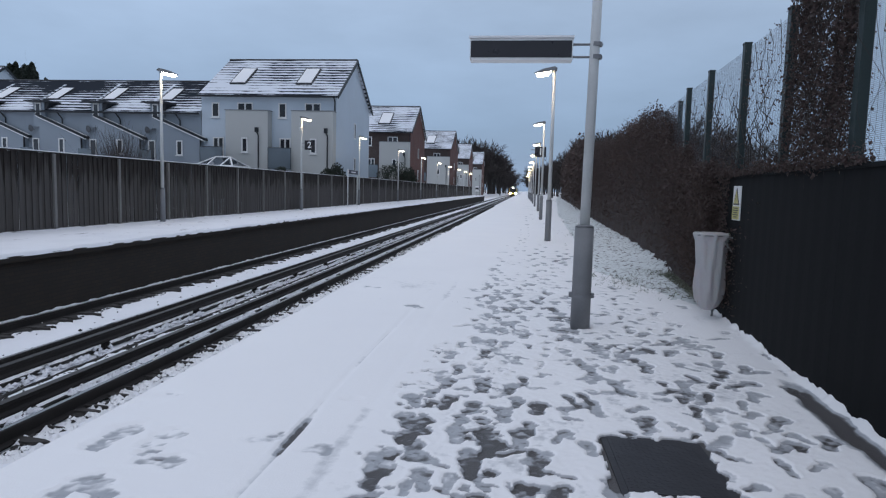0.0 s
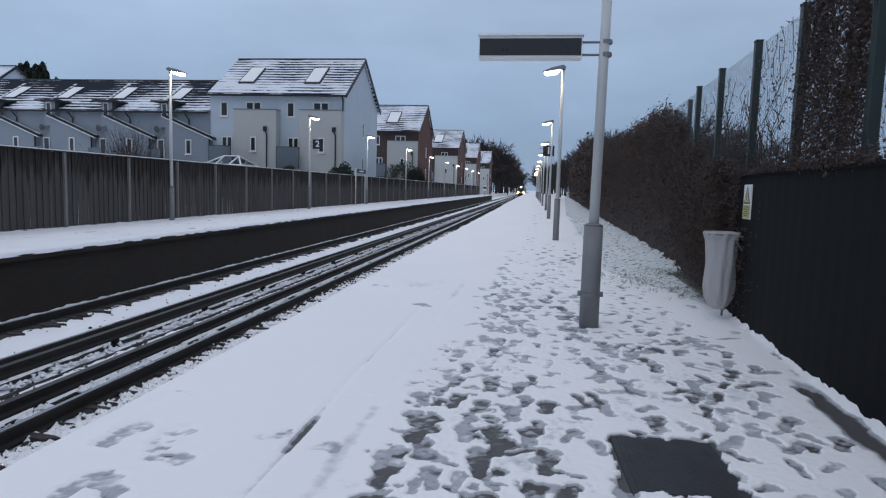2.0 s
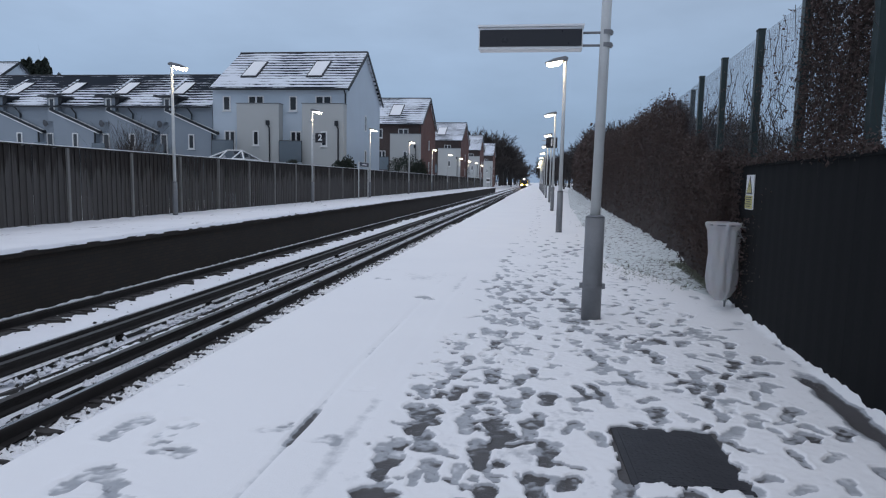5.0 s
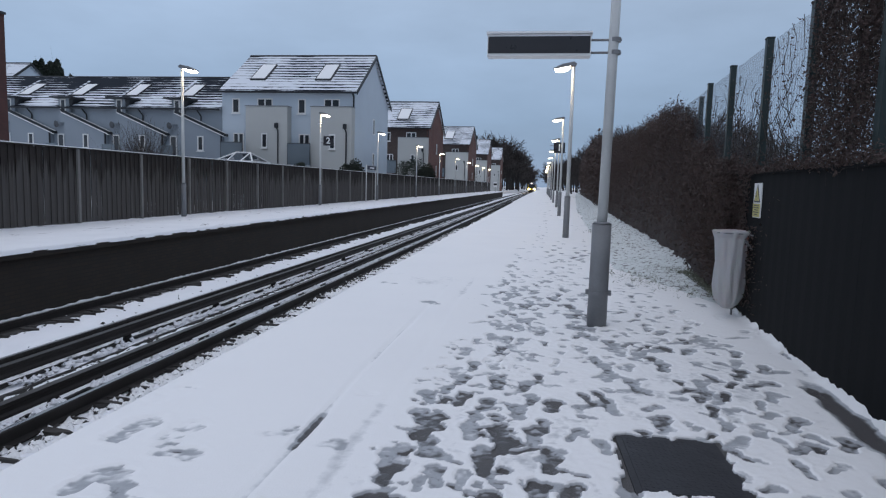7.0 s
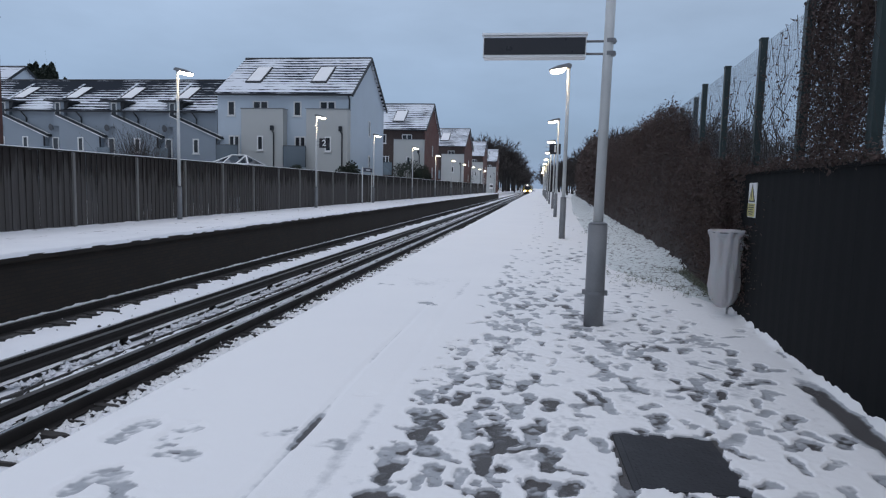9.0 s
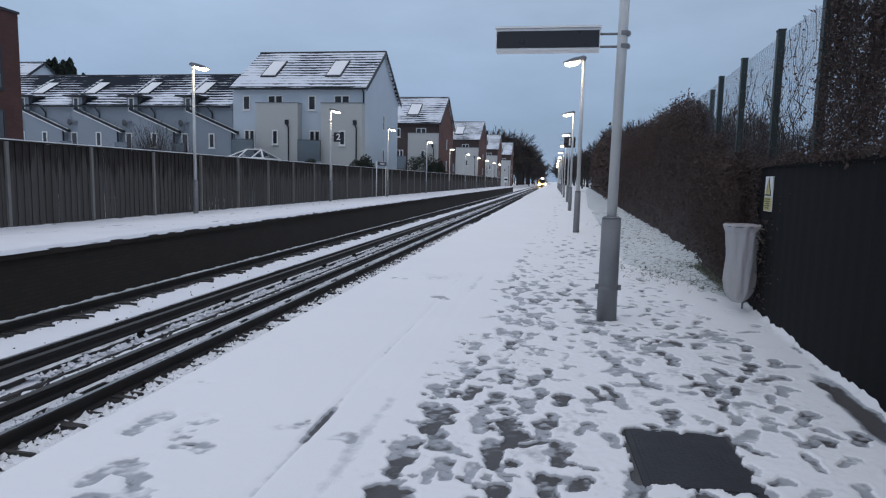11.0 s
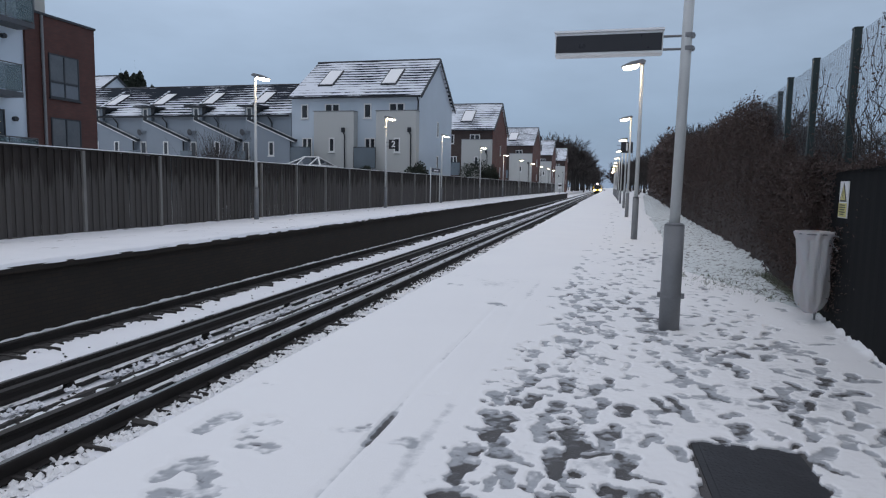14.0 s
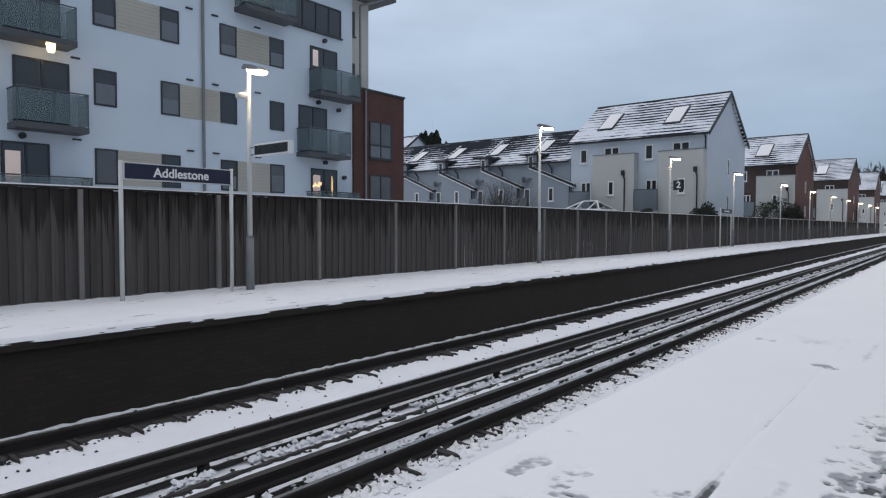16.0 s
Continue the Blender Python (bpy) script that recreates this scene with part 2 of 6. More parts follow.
def brick_material(name, c1, c2, mortar, scale=1.0, axis="x"):
    m, nt, b = shader(name, 0.85)
    g = nt.nodes.new("ShaderNodeNewGeometry")
    sp = nt.nodes.new("ShaderNodeSeparateXYZ")
    nt.links.new(g.outputs["Position"], sp.inputs[0])
    cm = nt.nodes.new("ShaderNodeCombineXYZ")
    ad = nt.nodes.new("ShaderNodeMath")
    ad.operation = "ADD"
    nt.links.new(sp.outputs["X"], ad.inputs[0])
    nt.links.new(sp.outputs["Y"], ad.inputs[1])
    nt.links.new(ad.outputs[0], cm.inputs["X"])
    nt.links.new(sp.outputs["Z"], cm.inputs["Y"])
    t = nt.nodes.new("ShaderNodeTexBrick")
    t.inputs["Scale"].default_value = 1.0
    t.inputs["Brick Width"].default_value, t.inputs["Row Height"].default_value, t.inputs["Mortar Size"].default_value = 0.225, 0.075, 0.006
    t.inputs["Color1"].default_value, t.inputs["Color2"].default_value, t.inputs["Mortar"].default_value = (*c1, 1), (*c2, 1), (*mortar, 1)
    nt.links.new(cm.outputs[0], t.inputs["Vector"])
    n = noise_tex(nt, coords(nt), 0.8, 5)
    c = mixc(nt, maprange(nt, n, 0.3, 0.7, 0.0, 0.6), t.outputs["Color"], tuple(x * 0.5 for x in c1))
    nt.links.new(c, b.inputs["Base Color"])
    bump(nt, b, t.outputs["Fac"], -0.4, 0.01)
    return m


def glow(name, color, strength):
    m, nt, b = shader(name, 0.4)
    b.inputs["Base Color"].default_value = (0.8, 0.8, 0.8, 1)
    b.inputs["Emission Color"].default_value = (*color, 1)
    b.inputs["Emission Strength"].default_value = strength
    return m


def glass_material(name, tint, rough=0.05, alpha=1.0, metal=0.0):
    m, nt, b = shader(name, rough, metal)
    b.inputs["Base Color"].default_value = (*tint, 1)
    b.inputs["Specular IOR Level"].default_value = 0.8
    b.inputs["Alpha"].default_value = alpha
    n = noise_tex(nt, coords(nt), 0.6, 2)
    bump(nt, b, n, 0.05, 0.02)
    return m


SNOW = snow_material()
SNOW_COVER = plain_snow()
SNOW_PLATFORM = plain_snow("worn_platform_snow", (0.72, 0.73, 0.76), (0.88, 0.885, 0.9), 0.65, 1.0, (7, 1.3, 7))
SNOW_TRACK = plain_snow("snow_over_ballast", (0.70, 0.71, 0.75), (0.86, 0.865, 0.88), 0.69, 7)
SNOW_GRASS = plain_snow("snow_over_grass", (0.52, 0.57, 0.56), (0.78, 0.80, 0.81), 0.56, 11)
TARMAC = surface("wet_tarmac", (0.078, 0.073, 0.073), 0.5, var=0.45, big=3, fine=160, bumped=0.5)
CONCRETE = surface("weathered_concrete", (0.27, 0.26, 0.25), 0.85, var=0.3, big=2, fine=60)
POST_CONCRETE = surface("fence_post_concrete", (0.205, 0.195, 0.185), 0.85, var=0.3, big=3, fine=60)
PLATFORM_BRICK = brick_material("sooty_platform_brick", (0.036, 0.025, 0.017), (0.024, 0.020, 0.016), (0.017, 0.015, 0.013))
FENCE_WOOD = fence_wood()
RAIL_SIDE = surface("rusty_rail_steel", (0.022, 0.018, 0.016), 0.7, 0.2, var=0.4, big=4, fine=80)
RAIL_TOP = surface("polished_rail_head", (0.40, 0.39, 0.385), 0.30, 1.0, var=0.15, big=2, fine=60, bumped=0.03)
CONDUCTOR_TOP = surface("worn_conductor_head", (0.065, 0.058, 0.054), 0.45, 0.6, var=0.2, big=3, fine=60, bumped=0.03)
BALLAST = surface("wet_dark_ballast", (0.035, 0.032, 0.030), 0.7, var=0.5, big=10, fine=60, bumped=0.6)
SLEEPER = surface("dark_sleeper", (0.04, 0.036, 0.033), 0.8, var=0.4, big=6, fine=60)
PALE_PAINT = surface("pale_grey_column_paint", (0.60, 0.61, 0.60), 0.45, var=0.15, big=3, fine=50, bumped=0.03)
GREY_PAINT = surface("mid_grey_paint", (0.20, 0.205, 0.215), 0.5, var=0.25, big=5, fine=60, bumped=0.05)
WHITE_PAINT = surface("white_paint", (0.80, 0.80, 0.79), 0.45, var=0.06, big=2, fine=40, bumped=0.03)
LAMP_GLOW = glow("lamp_lens_lit", (1.0, 0.80, 0.52), 25)
BLACK = surface("black_screen", (0.018, 0.016, 0.02), 0.3, var=0.3, big=3, fine=30, bumped=0.02)
DARK_GREEN = surface("dark_green_steel", (0.012, 0.026, 0.026), 0.5, var=0.3, big=4, fine=60)
RENDER_TERRACE = surface("grey_white_render", (0.262, 0.300, 0.340), 0.9, var=0.10, big=0.5, fine=30, bumped=0.1)
RENDER_WHITE = surface("white_render", (0.525, 0.59, 0.65), 0.9, var=0.10, big=0.5, fine=30, bumped=0.1)
RENDER_CREAM = surface("cream_render", (0.47, 0.475, 0.46), 0.9, var=0.08, big=0.6, fine=30, bumped=0.1)
BRICK_RED = brick_material("red_brick", (0.17, 0.062, 0.045), (0.125, 0.05, 0.04), (0.16, 0.13, 0.12))
BRICK_BROWN = brick_material("brown_brick", (0.085, 0.055, 0.048), (0.065, 0.045, 0.042), (0.10, 0.09, 0.085))
ROOF_SNOWY = roof_tiles_snowy("snowy_dark_roof_tiles", cover=0.74)
ROOF_MELTED = roof_tiles_snowy("half_melted_roof_tiles", cover=0.38, melt=(6.7, 9.4))
DARK_TRIM = surface("dark_grey_trim", (0.012, 0.015, 0.020), 0.5, var=0.25, big=3, fine=40, bumped=0.04)
UPVC = surface("white_upvc_frame", (0.72, 0.72, 0.71), 0.4, var=0.05, big=2, fine=30, bumped=0.0)
PANE = glass_material("window_glass", (0.03, 0.035, 0.042), 0.06)
PANE_CURTAIN = surface("curtained_window", (0.11, 0.122, 0.135), 0.15, var=0.3, big=1.2, fine=9, bumped=0.0)
BARK = surface("dark_bark", (0.035, 0.030, 0.027), 0.9, var=0.3, big=4, fine=40)
TWIG = surface("bare_twigs", (0.052, 0.043, 0.040), 0.9, var=0.3, big=2, fine=20, bumped=0.0)

# ================================================================ ground and platforms
NEAR_EDGE, FAR_EDGE = -2.39, -8.85
RAIL_Z = -0.915
END_Y = 900.0


def fence_x(y):
    """The line of the tall boundary fence beside the near platform."""
    return 1.95 + 0.05 * max(y, -8)


def build_ground():
    bm = bmesh.new()
    prof = [(-1500, -0.45), (-12.6, -0.45), (-12.55, -1.32), (-9.0, -1.16), (-3.0, -1.16), (-2.4, -1.32), (4.4, -1.32), (4.9, 0.0), (9, 0.1), (1500, 0.1)]
    ys = [-120, -30, 0, 30, 80, 160, 320, 700, 1600, 3500]
    rows = [[bm.verts.new((x, y, z)) for x, z in prof] for y in ys]
    for a, b in zip(rows, rows[1:]):
        for i in range(len(prof) - 1):
            bm.faces.new((a[i], a[i + 1], b[i + 1], b[i]))
    ob = part("ground", bm, SNOW_COVER)
    tagged(ob, "snow-covered ground stretching away beside the railway", "ground", kind="structure")


build_ground()


def build_trackbed():
    """Snow lying over the ballast between the platforms, lumpy."""
    xs = np.linspace(-8.75, -2.55, 60)
    ys = np.concatenate([np.arange(-3, 26, 0.12), np.arange(26, 120, 0.8), np.arange(120, END_Y, 20)])
    X, Y = np.meshgrid(xs, ys)
    rng = np.random.default_rng(3)
    Z = np.full(X.shape, -1.085) + rng.normal(0, 0.010, X.shape)
    for r in (-3.14, -4.64, -5.03, -6.02, -6.48, -8.02):
        Z -= 0.025 * np.exp(-((X - r) / 0.12) ** 2)
    V = np.stack([X, Y, Z], -1).reshape(-1, 3)
    n, m = X.shape
    i = (np.arange(n - 1)[:, None] * m + np.arange(m - 1)[None]).ravel()
    F = np.stack([i, i + 1, i + m + 1, i + m], 1)
    ob = new("track_bed", array_mesh("track_bed", V, F, SNOW_TRACK, True))
    tagged(ob, "ballast track bed under thin patchy snow", "track bed", kind="structure")


build_trackbed()


def rail_mesh(y0, y1):
    bm = bmesh.new()
    foot = [(-0.07, 0), (0.07, 0), (0.07, 0.012), (0.012, 0.03), (0.012, 0.115), (0.036, 0.125), (0.036, 0.150), (0.028, 0.158), (0.023, 0.1585), (-0.023, 0.1585), (-0.028, 0.158), (-0.036, 0.150), (-0.036, 0.125), (-0.012, 0.115), (-0.012, 0.03), (-0.07, 0.012)]
    prism(bm, foot, "y", y0, y1)
    bm.faces.ensure_lookup_table()
    for f in bm.faces:
        c = f.calc_center_median()
        if c.z > 0.15 and abs(c.x) < 0.01 and abs(f.normal.y) < 0.5:
            f.material_index = 1
    return make_mesh("rail", bm, [RAIL_SIDE, RAIL_TOP])


RAIL = rail_mesh(-6, END_Y)


def build_track(xa, xb, third, label):
    root = thing("railway_track", (0, 0, 0), label, "railway track", "tracks between the platforms", "structure")
    for x in (xa, xb):
        r = new("rail", RAIL)
        r.location = (x, 0, RAIL_Z - 0.158)
        r.parent = root
    bm = bmesh.new()
    prism(bm, [(-0.06, -0.03), (0.06, -0.03), (0.06, 0.0), (0.03, 0.02), (0.03, 0.07), (0.045, 0.085), (0.045, 0.115), (-0.045, 0.115), (-0.045, 0.085), (-0.03, 0.07), (-0.03, 0.02), (-0.06, 0.0)], "y", -6, END_Y)
    bm.faces.ensure_lookup_table()
    for f in bm.faces:
        if f.calc_center_median().z > 0.11:
            f.material_index = 1
    cr = part("conductor_rail", bm, [RAIL_SIDE, CONDUCTOR_TOP], root, "raised dark conductor rail")
    cr.location = (third, 0, RAIL_Z + 0.076 - 0.115)
    bm = bmesh.new()
    tube(bm, (0, 0, 0), (0, 0, 0.09), 0.075, 0.06, 10)
    tube(bm, (0, 0, 0.09), (0, 0, 0.14), 0.05, 0.05, 10)
    pot = make_mesh("insulator", bm, RAIL_SIDE)
    for k in range(40):
        o = new("insulator", pot)
        o.location, o.parent = (third, 0.6 + 2.6 * k, RAIL_Z - 0.185), root
    bm = bmesh.new()
    box(bm, -1.25, 1.25, -0.125, 0.125, -0.14, 0.0)
    sl = make_mesh("sleeper", bm, SLEEPER, bevel=0.015)
    for k in range(110):
        o = new("sleeper", sl)
        o.location, o.parent = ((xa + xb) / 2, -2 + 0.66 * k, RAIL_Z - 0.202), root


build_track(-3.14, -4.64, -5.03, "near electrified railway track half buried in snow")
build_track(-8.02, -6.48, -6.02, "far electrified railway track half buried in snow")


def stones(name, xs, ys, zs, sizes, material, seed):
    """Many rough stones as one mesh: squashed octahedra with shaken corners."""
    rng = np.random.default_rng(seed)
    n = len(xs)
    base = np.array([(1, 0, 0), (0, 1, 0), (-1, 0, 0), (0, -1, 0), (0, 0, 0.8), (0, 0, -0.6)], float)
    P = base[None] * rng.uniform(0.55, 1.25, (n, 6, 1)) * np.asarray(sizes)[:, None, None]
    a = rng.uniform(0, 6.28, n)
    c, s_ = np.cos(a)[:, None], np.sin(a)[:, None]
    V = np.stack([P[..., 0] * c - P[..., 1] * s_, P[..., 0] * s_ + P[..., 1] * c, P[..., 2]], -1) + np.stack([xs, ys, zs], -1)[:, None]
    tri = np.array([(0, 1, 4), (1, 2, 4), (2, 3, 4), (3, 0, 4), (1, 0, 5), (2, 1, 5), (3, 2, 5), (0, 3, 5)])
    F = (tri[None] + 6 * np.arange(n)[:, None, None]).reshape(-1, 3)
    return new(name, array_mesh(name, V.reshape(-1, 3), F, material))


def build_ballast():
    """Bare wet ballast along the rails, where the snow has melted or been blown off."""
    rng = np.random.default_rng(21)
    for x, l, r in ((-4.64, 0.05, 0.045), (-5.72, 0.04, 0.04), (-5.03, 0.04, 0.05), (-6.02, 0.06, 0.025), (-6.48, 0.06, 0.06), (-8.02, 0.06, 0.17)):
        bm = bmesh.new()
        ys = np.concatenate([np.arange(-4, 30, 0.11), np.arange(30, 110, 0.7), np.arange(110, END_Y, 25)])
        rows = []
        for y in ys:
            a, b = l * rng.uniform(0.5, 1.3), r * rng.uniform(0.4, 1.5)
            if x == -5.72:
                a, b = a * rng.uniform(0.1, 1.5), b * rng.uniform(0.1, 1.5)
            elif x in (-4.64, -8.02) and y < 30 and int(round((y + 4) / 0.11)) % 6 == 0:
                b = rng.uniform(0.5, 1.1) * (0.20 if x == -4.64 else 0.36)   # bare sleeper ends
            rows.append([bm.verts.new((x - a, y, -1.10)), bm.verts.new((x - a * 0.6, y, -1.062)), bm.verts.new((x + b * 0.75, y, -1.060)), bm.verts.new((x + b, y, -1.10))])
        for p, q in zip(rows, rows[1:]):
            for i in range(3):
                bm.faces.new((p[i], p[i + 1], q[i + 1], q[i]))
        ob = part("ballast_strip", bm, BALLAST)
        tagged(ob, "strip of wet bare ballast beside a rail", "ballast", kind="stuff")
    X, Y, S = [], [], []
    for x, n, sd in ((-4.46, 900, 0.06), (-4.93, 500, 0.03), (-5.72, 700, 0.05), (-7.2, 160, 0.5), (-8.3, 1200, 0.12), (-3.7, 300, 0.4), (-5.4, 50, 0.2), (-7.8, 500, 0.05)):
        X.append(rng.normal(x, sd, n))
        Y.append(1.0 + 27 * rng.uniform(0, 1, n) ** 1.5)
        S.append(rng.uniform(0.012, 0.034, n))
    X, Y, S = np.concatenate(X), np.concatenate(Y), np.concatenate(S)
    X = np.clip(X, -8.75, -2.65)
    ob = stones("ballast_stones", X, Y, np.full(len(X), -1.080), S, BALLAST, 4)
    tagged(ob, "dark wet ballast stones poking through the snow", "stones", kind="stuff")
    # sleeper ends showing as dark streaks through the snow
    bm = bmesh.new()
    for k in range(150):
        y = -2.06 + 0.66 * k
        for x0, reach in ((-4.60, 0.34), (-7.96, 0.42)):
            for j in range(2):
                yy, w, ln = y + rng.normal(0, 0.05) + 0.2 * j, rng.uniform(0.02, 0.055) * (1 - 0.4 * j), reach * rng.uniform(0.35, 1.15)
                q = [(0.0, -w), (ln * 0.5, -w * rng.uniform(0.5, 1.3)), (ln, -w * 0.2), (ln * rng.uniform(0.7, 1.0), w * 0.5), (ln * 0.4, w * rng.uniform(0.6, 1.2)), (0.0, w)]
                prism(bm, [(x0 + a, yy + b) for a, b in q], "z", -1.10, -1.044)
    ob = part("bare_sleeper_ends", bm, SLEEPER)
    tagged(ob, "dark wet sleeper ends showing through the snow", "sleepers", kind="stuff")
    # broken ridges of snow lying against the conductor rails
    X, Y = [], []
    for x0, sd, n in ((-4.90, 0.035, 5200), (-5.87, 0.04, 2400), (-8.24, 0.05, 2200)):
        y = 1.0 + 60 * rng.uniform(0, 1, n) ** 1.6
        keep = (np.mod(y - 0.6, 2.6) > 0.42) & (np.sin(1.9 * y) + np.sin(4.3 * y + x0) > -1.35)
        Y.append(y[keep])
        X.append(rng.normal(x0, sd, keep.sum()) + 0.03 * np.sin(5 * y[keep]))
    X, Y = np.concatenate(X), np.concatenate(Y)
    Z = np.where(X > -5.4, -1.015, np.where(X > -7, -1.055, -1.05)) + rng.normal(0, 0.012, len(X))
    ob = stones("snow_ridges", X, Y, Z, rng.uniform(0.022, 0.05, len(X)), SNOW_TRACK, 16)
    tagged(ob, "broken ridges of snow against the conductor rails", "snow", kind="stuff")
    n = 2700
    x = np.concatenate([rng.normal(-4.40, 0.09, n), rng.normal(-8.28, 0.10, 900), rng.normal(-4.84, 0.06, 1200), rng.normal(-6.25, 0.07, 700)])
    y = 1.0 + 34 * rng.uniform(0, 1, len(x)) ** 1.5
    ob = stones("snow_lumps", x, y, np.full(len(x), -1.075), rng.uniform(0.025, 0.055, len(x)), SNOW_COVER, 6)
    tagged(ob, "small snow lumps on the ballast beside the rails", "snow", kind="stuff")


build_ballast()


def build_far_platform():
    root = thing("platform_far", (0, 0, 0), "opposite railway platform with dark brick face and snowy top", "platform", kind="structure")
    y0, y1 = -12, 146
    bm = bmesh.new()
    prism(bm, [(FAR_EDGE - 0.12, -1.3), (FAR_EDGE - 0.12, -0.12), (-12.7, -0.12), (-12.7, -1.3)], "y", y0, y1)
    part("platform_wall", bm, PLATFORM_BRICK, root)
    boxpart("coping", (FAR_EDGE - 0.9, FAR_EDGE, y0, y1, -0.115, -0.012), PLATFORM_BRICK, root)
    xs = np.concatenate([np.linspace(FAR_EDGE + 0.02, FAR_EDGE - 0.3, 8), np.linspace(FAR_EDGE - 0.5, -12.35, 16)])
    ys = np.concatenate([np.arange(y0, 40, 0.22), np.arange(40, y1 + 0.5, 1.0)])
    X, Y = np.meshgrid(xs, ys)
    rng = np.random.default_rng(5)
    wob = np.interp(Y, ys, np.cumsum(rng.normal(0, 0.012, len(ys))) * 0.2)
    ragged = np.interp(Y, ys, rng.uniform(-0.05, 0.03, len(ys)))
    X = X + ragged * np.exp(-((X - FAR_EDGE) / 0.15) ** 2)
    Z = 0.045 + rng.normal(0, 0.007, X.shape) + 0.035 * np.exp(-((X + 12.35) / 0.25) ** 2)
    Z[:, 0] = -0.03
    Z += 0.06 * np.exp(-((Y - 22.8) / 1.2) ** 2 - ((X + 11.0) / 0.8) ** 2)
    V = np.stack([X, Y, Z], -1).reshape(-1, 3)
    n, m = X.shape
    i = (np.arange(n - 1)[:, None] * m + np.arange(m - 1)[None]).ravel()
    F = np.stack([i, i + m, i + m + 1, i + 1], 1)
    ob = new("snow_layer", array_mesh("snow_layer", V, F, SNOW_PLATFORM, True))
    ob.parent = root


build_far_platform()


def build_near_platform():
    root = thing("platform_near", (0, 0, 0), "tarmac railway platform under trodden snow", "platform", kind="structure")
    bm = bmesh.new()
    prism(bm, [(NEAR_EDGE + 0.1, -1.4), (4.6, -1.4), (4.6, -0.004), (NEAR_EDGE + 0.1, -0.004)], "y", -12, 260)
    part("tarmac_slab", bm, TARMAC, root)
    boxpart("coping", (NEAR_EDGE + 0.02, NEAR_EDGE + 0.1, -12, 260, -0.14, -0.006), CONCRETE, root)

    # footprints: x, y, heading, length, width, depth
    rng = np.random.default_rng(11)
    prints = []

    def stride(x, y, ang, n, depth, spread=0.10, step=0.36):
        side = 1
        for _ in range(n):
            c, s = math.cos(ang), math.sin(ang)
            prints.append((x + side * spread * s + rng.normal(0, 0.03), y - side * spread * c + rng.normal(0, 0.04), ang + rng.normal(0, 0.12), rng.uniform(0.25, 0.31), rng.uniform(0.095, 0.125), depth * rng.uniform(0.55, 1.25)))
            x, y, side = x + c * step * 2 * 0.5, y + s * step * 2 * 0.5, -side
            ang += rng.normal(0, 0.05)

    def tread():
        """Most boots press grey slush; some go through to the tarmac."""
        return rng.uniform(0.018, 0.028) if rng.uniform() < 0.30 else rng.uniform(0.010, 0.016)

    up = math.pi / 2
    for k in range(11):
        stride(rng.normal(0.45, 0.60), rng.uniform(-6, -3), up + rng.normal(0.0, 0.03), 72, tread(), step=rng.uniform(0.50, 0.70))
    for x0, n in ((-0.62, 10), (-0.17, 11), (0.05, 8)):
        stride(x0, rng.uniform(1.3, 1.8), up + rng.normal(0, 0.012), n, 0.025, 0.05, rng.uniform(0.36, 0.44))
    for k in range(9):
        stride(rng.uniform(-0.55, 0.7), rng.uniform(4.5, 6.5), up + rng.normal(0.03, 0.02), 18, tread() + 0.004, 0.09, rng.uniform(0.42, 0.6))
    for k in range(8):
        stride(rng.uniform(0.3, 1.7), rng.uniform(2.0, 6.0), rng.uniform(0.2, 1.4), 6, tread())
    for k in range(150):
        y = rng.uniform(-4.0, 13.0)
        prints.append((rng.uniform(-0.35, 1.75), y, rng.uniform(0, 2 * math.pi), rng.uniform(0.08, 0.24), rng.uniform(0.04, 0.09), tread()))
    # crowds of single boots over the whole trodden width
    for gx in np.arange(-0.50, 1.62, 0.185):
        for gy in np.arange(1.4, 10.0, 0.27):
            if rng.uniform() < 0.88:
                prints.append((gx + rng.normal(0, 0.05), gy + rng.normal(0, 0.07), up + rng.normal(0, 0.7), rng.uniform(0.12, 0.25), rng.uniform(0.06, 0.095), tread()))
    # broken slush along the two trodden files
    for k in range(240):
        x0 = -0.62 if k % 2 else -0.17
        prints.append((rng.normal(x0, 0.07), rng.uniform(1.3, 5.5), rng.uniform(0, 2 * math.pi), rng.uniform(0.03, 0.09), rng.uniform(0.025, 0.06), rng.uniform(0.012, 0.026)))
    # bare tarmac where two files cross
    for x, y, a, ln, wd in ((-0.18, 2.33, 1.3, 0.30, 0.17), (-0.14, 2.62, 1.7, 0.24, 0.10), (-0.66, 2.50, 1.5, 0.28, 0.13), (-0.83, 2.92, 1.4, 0.16, 0.11), (-0.56, 3.35, 1.2, 0.27, 0.13), (-0.12, 3.25, 1.3, 0.28, 0.12)):
        prints.append((x, y, a, ln, wd, 0.031))
    prints = [q for q in prints if q[0] > -0.78 - 0.1 * rng.uniform() and not (q[0] < -0.5 and q[1] > 9)]
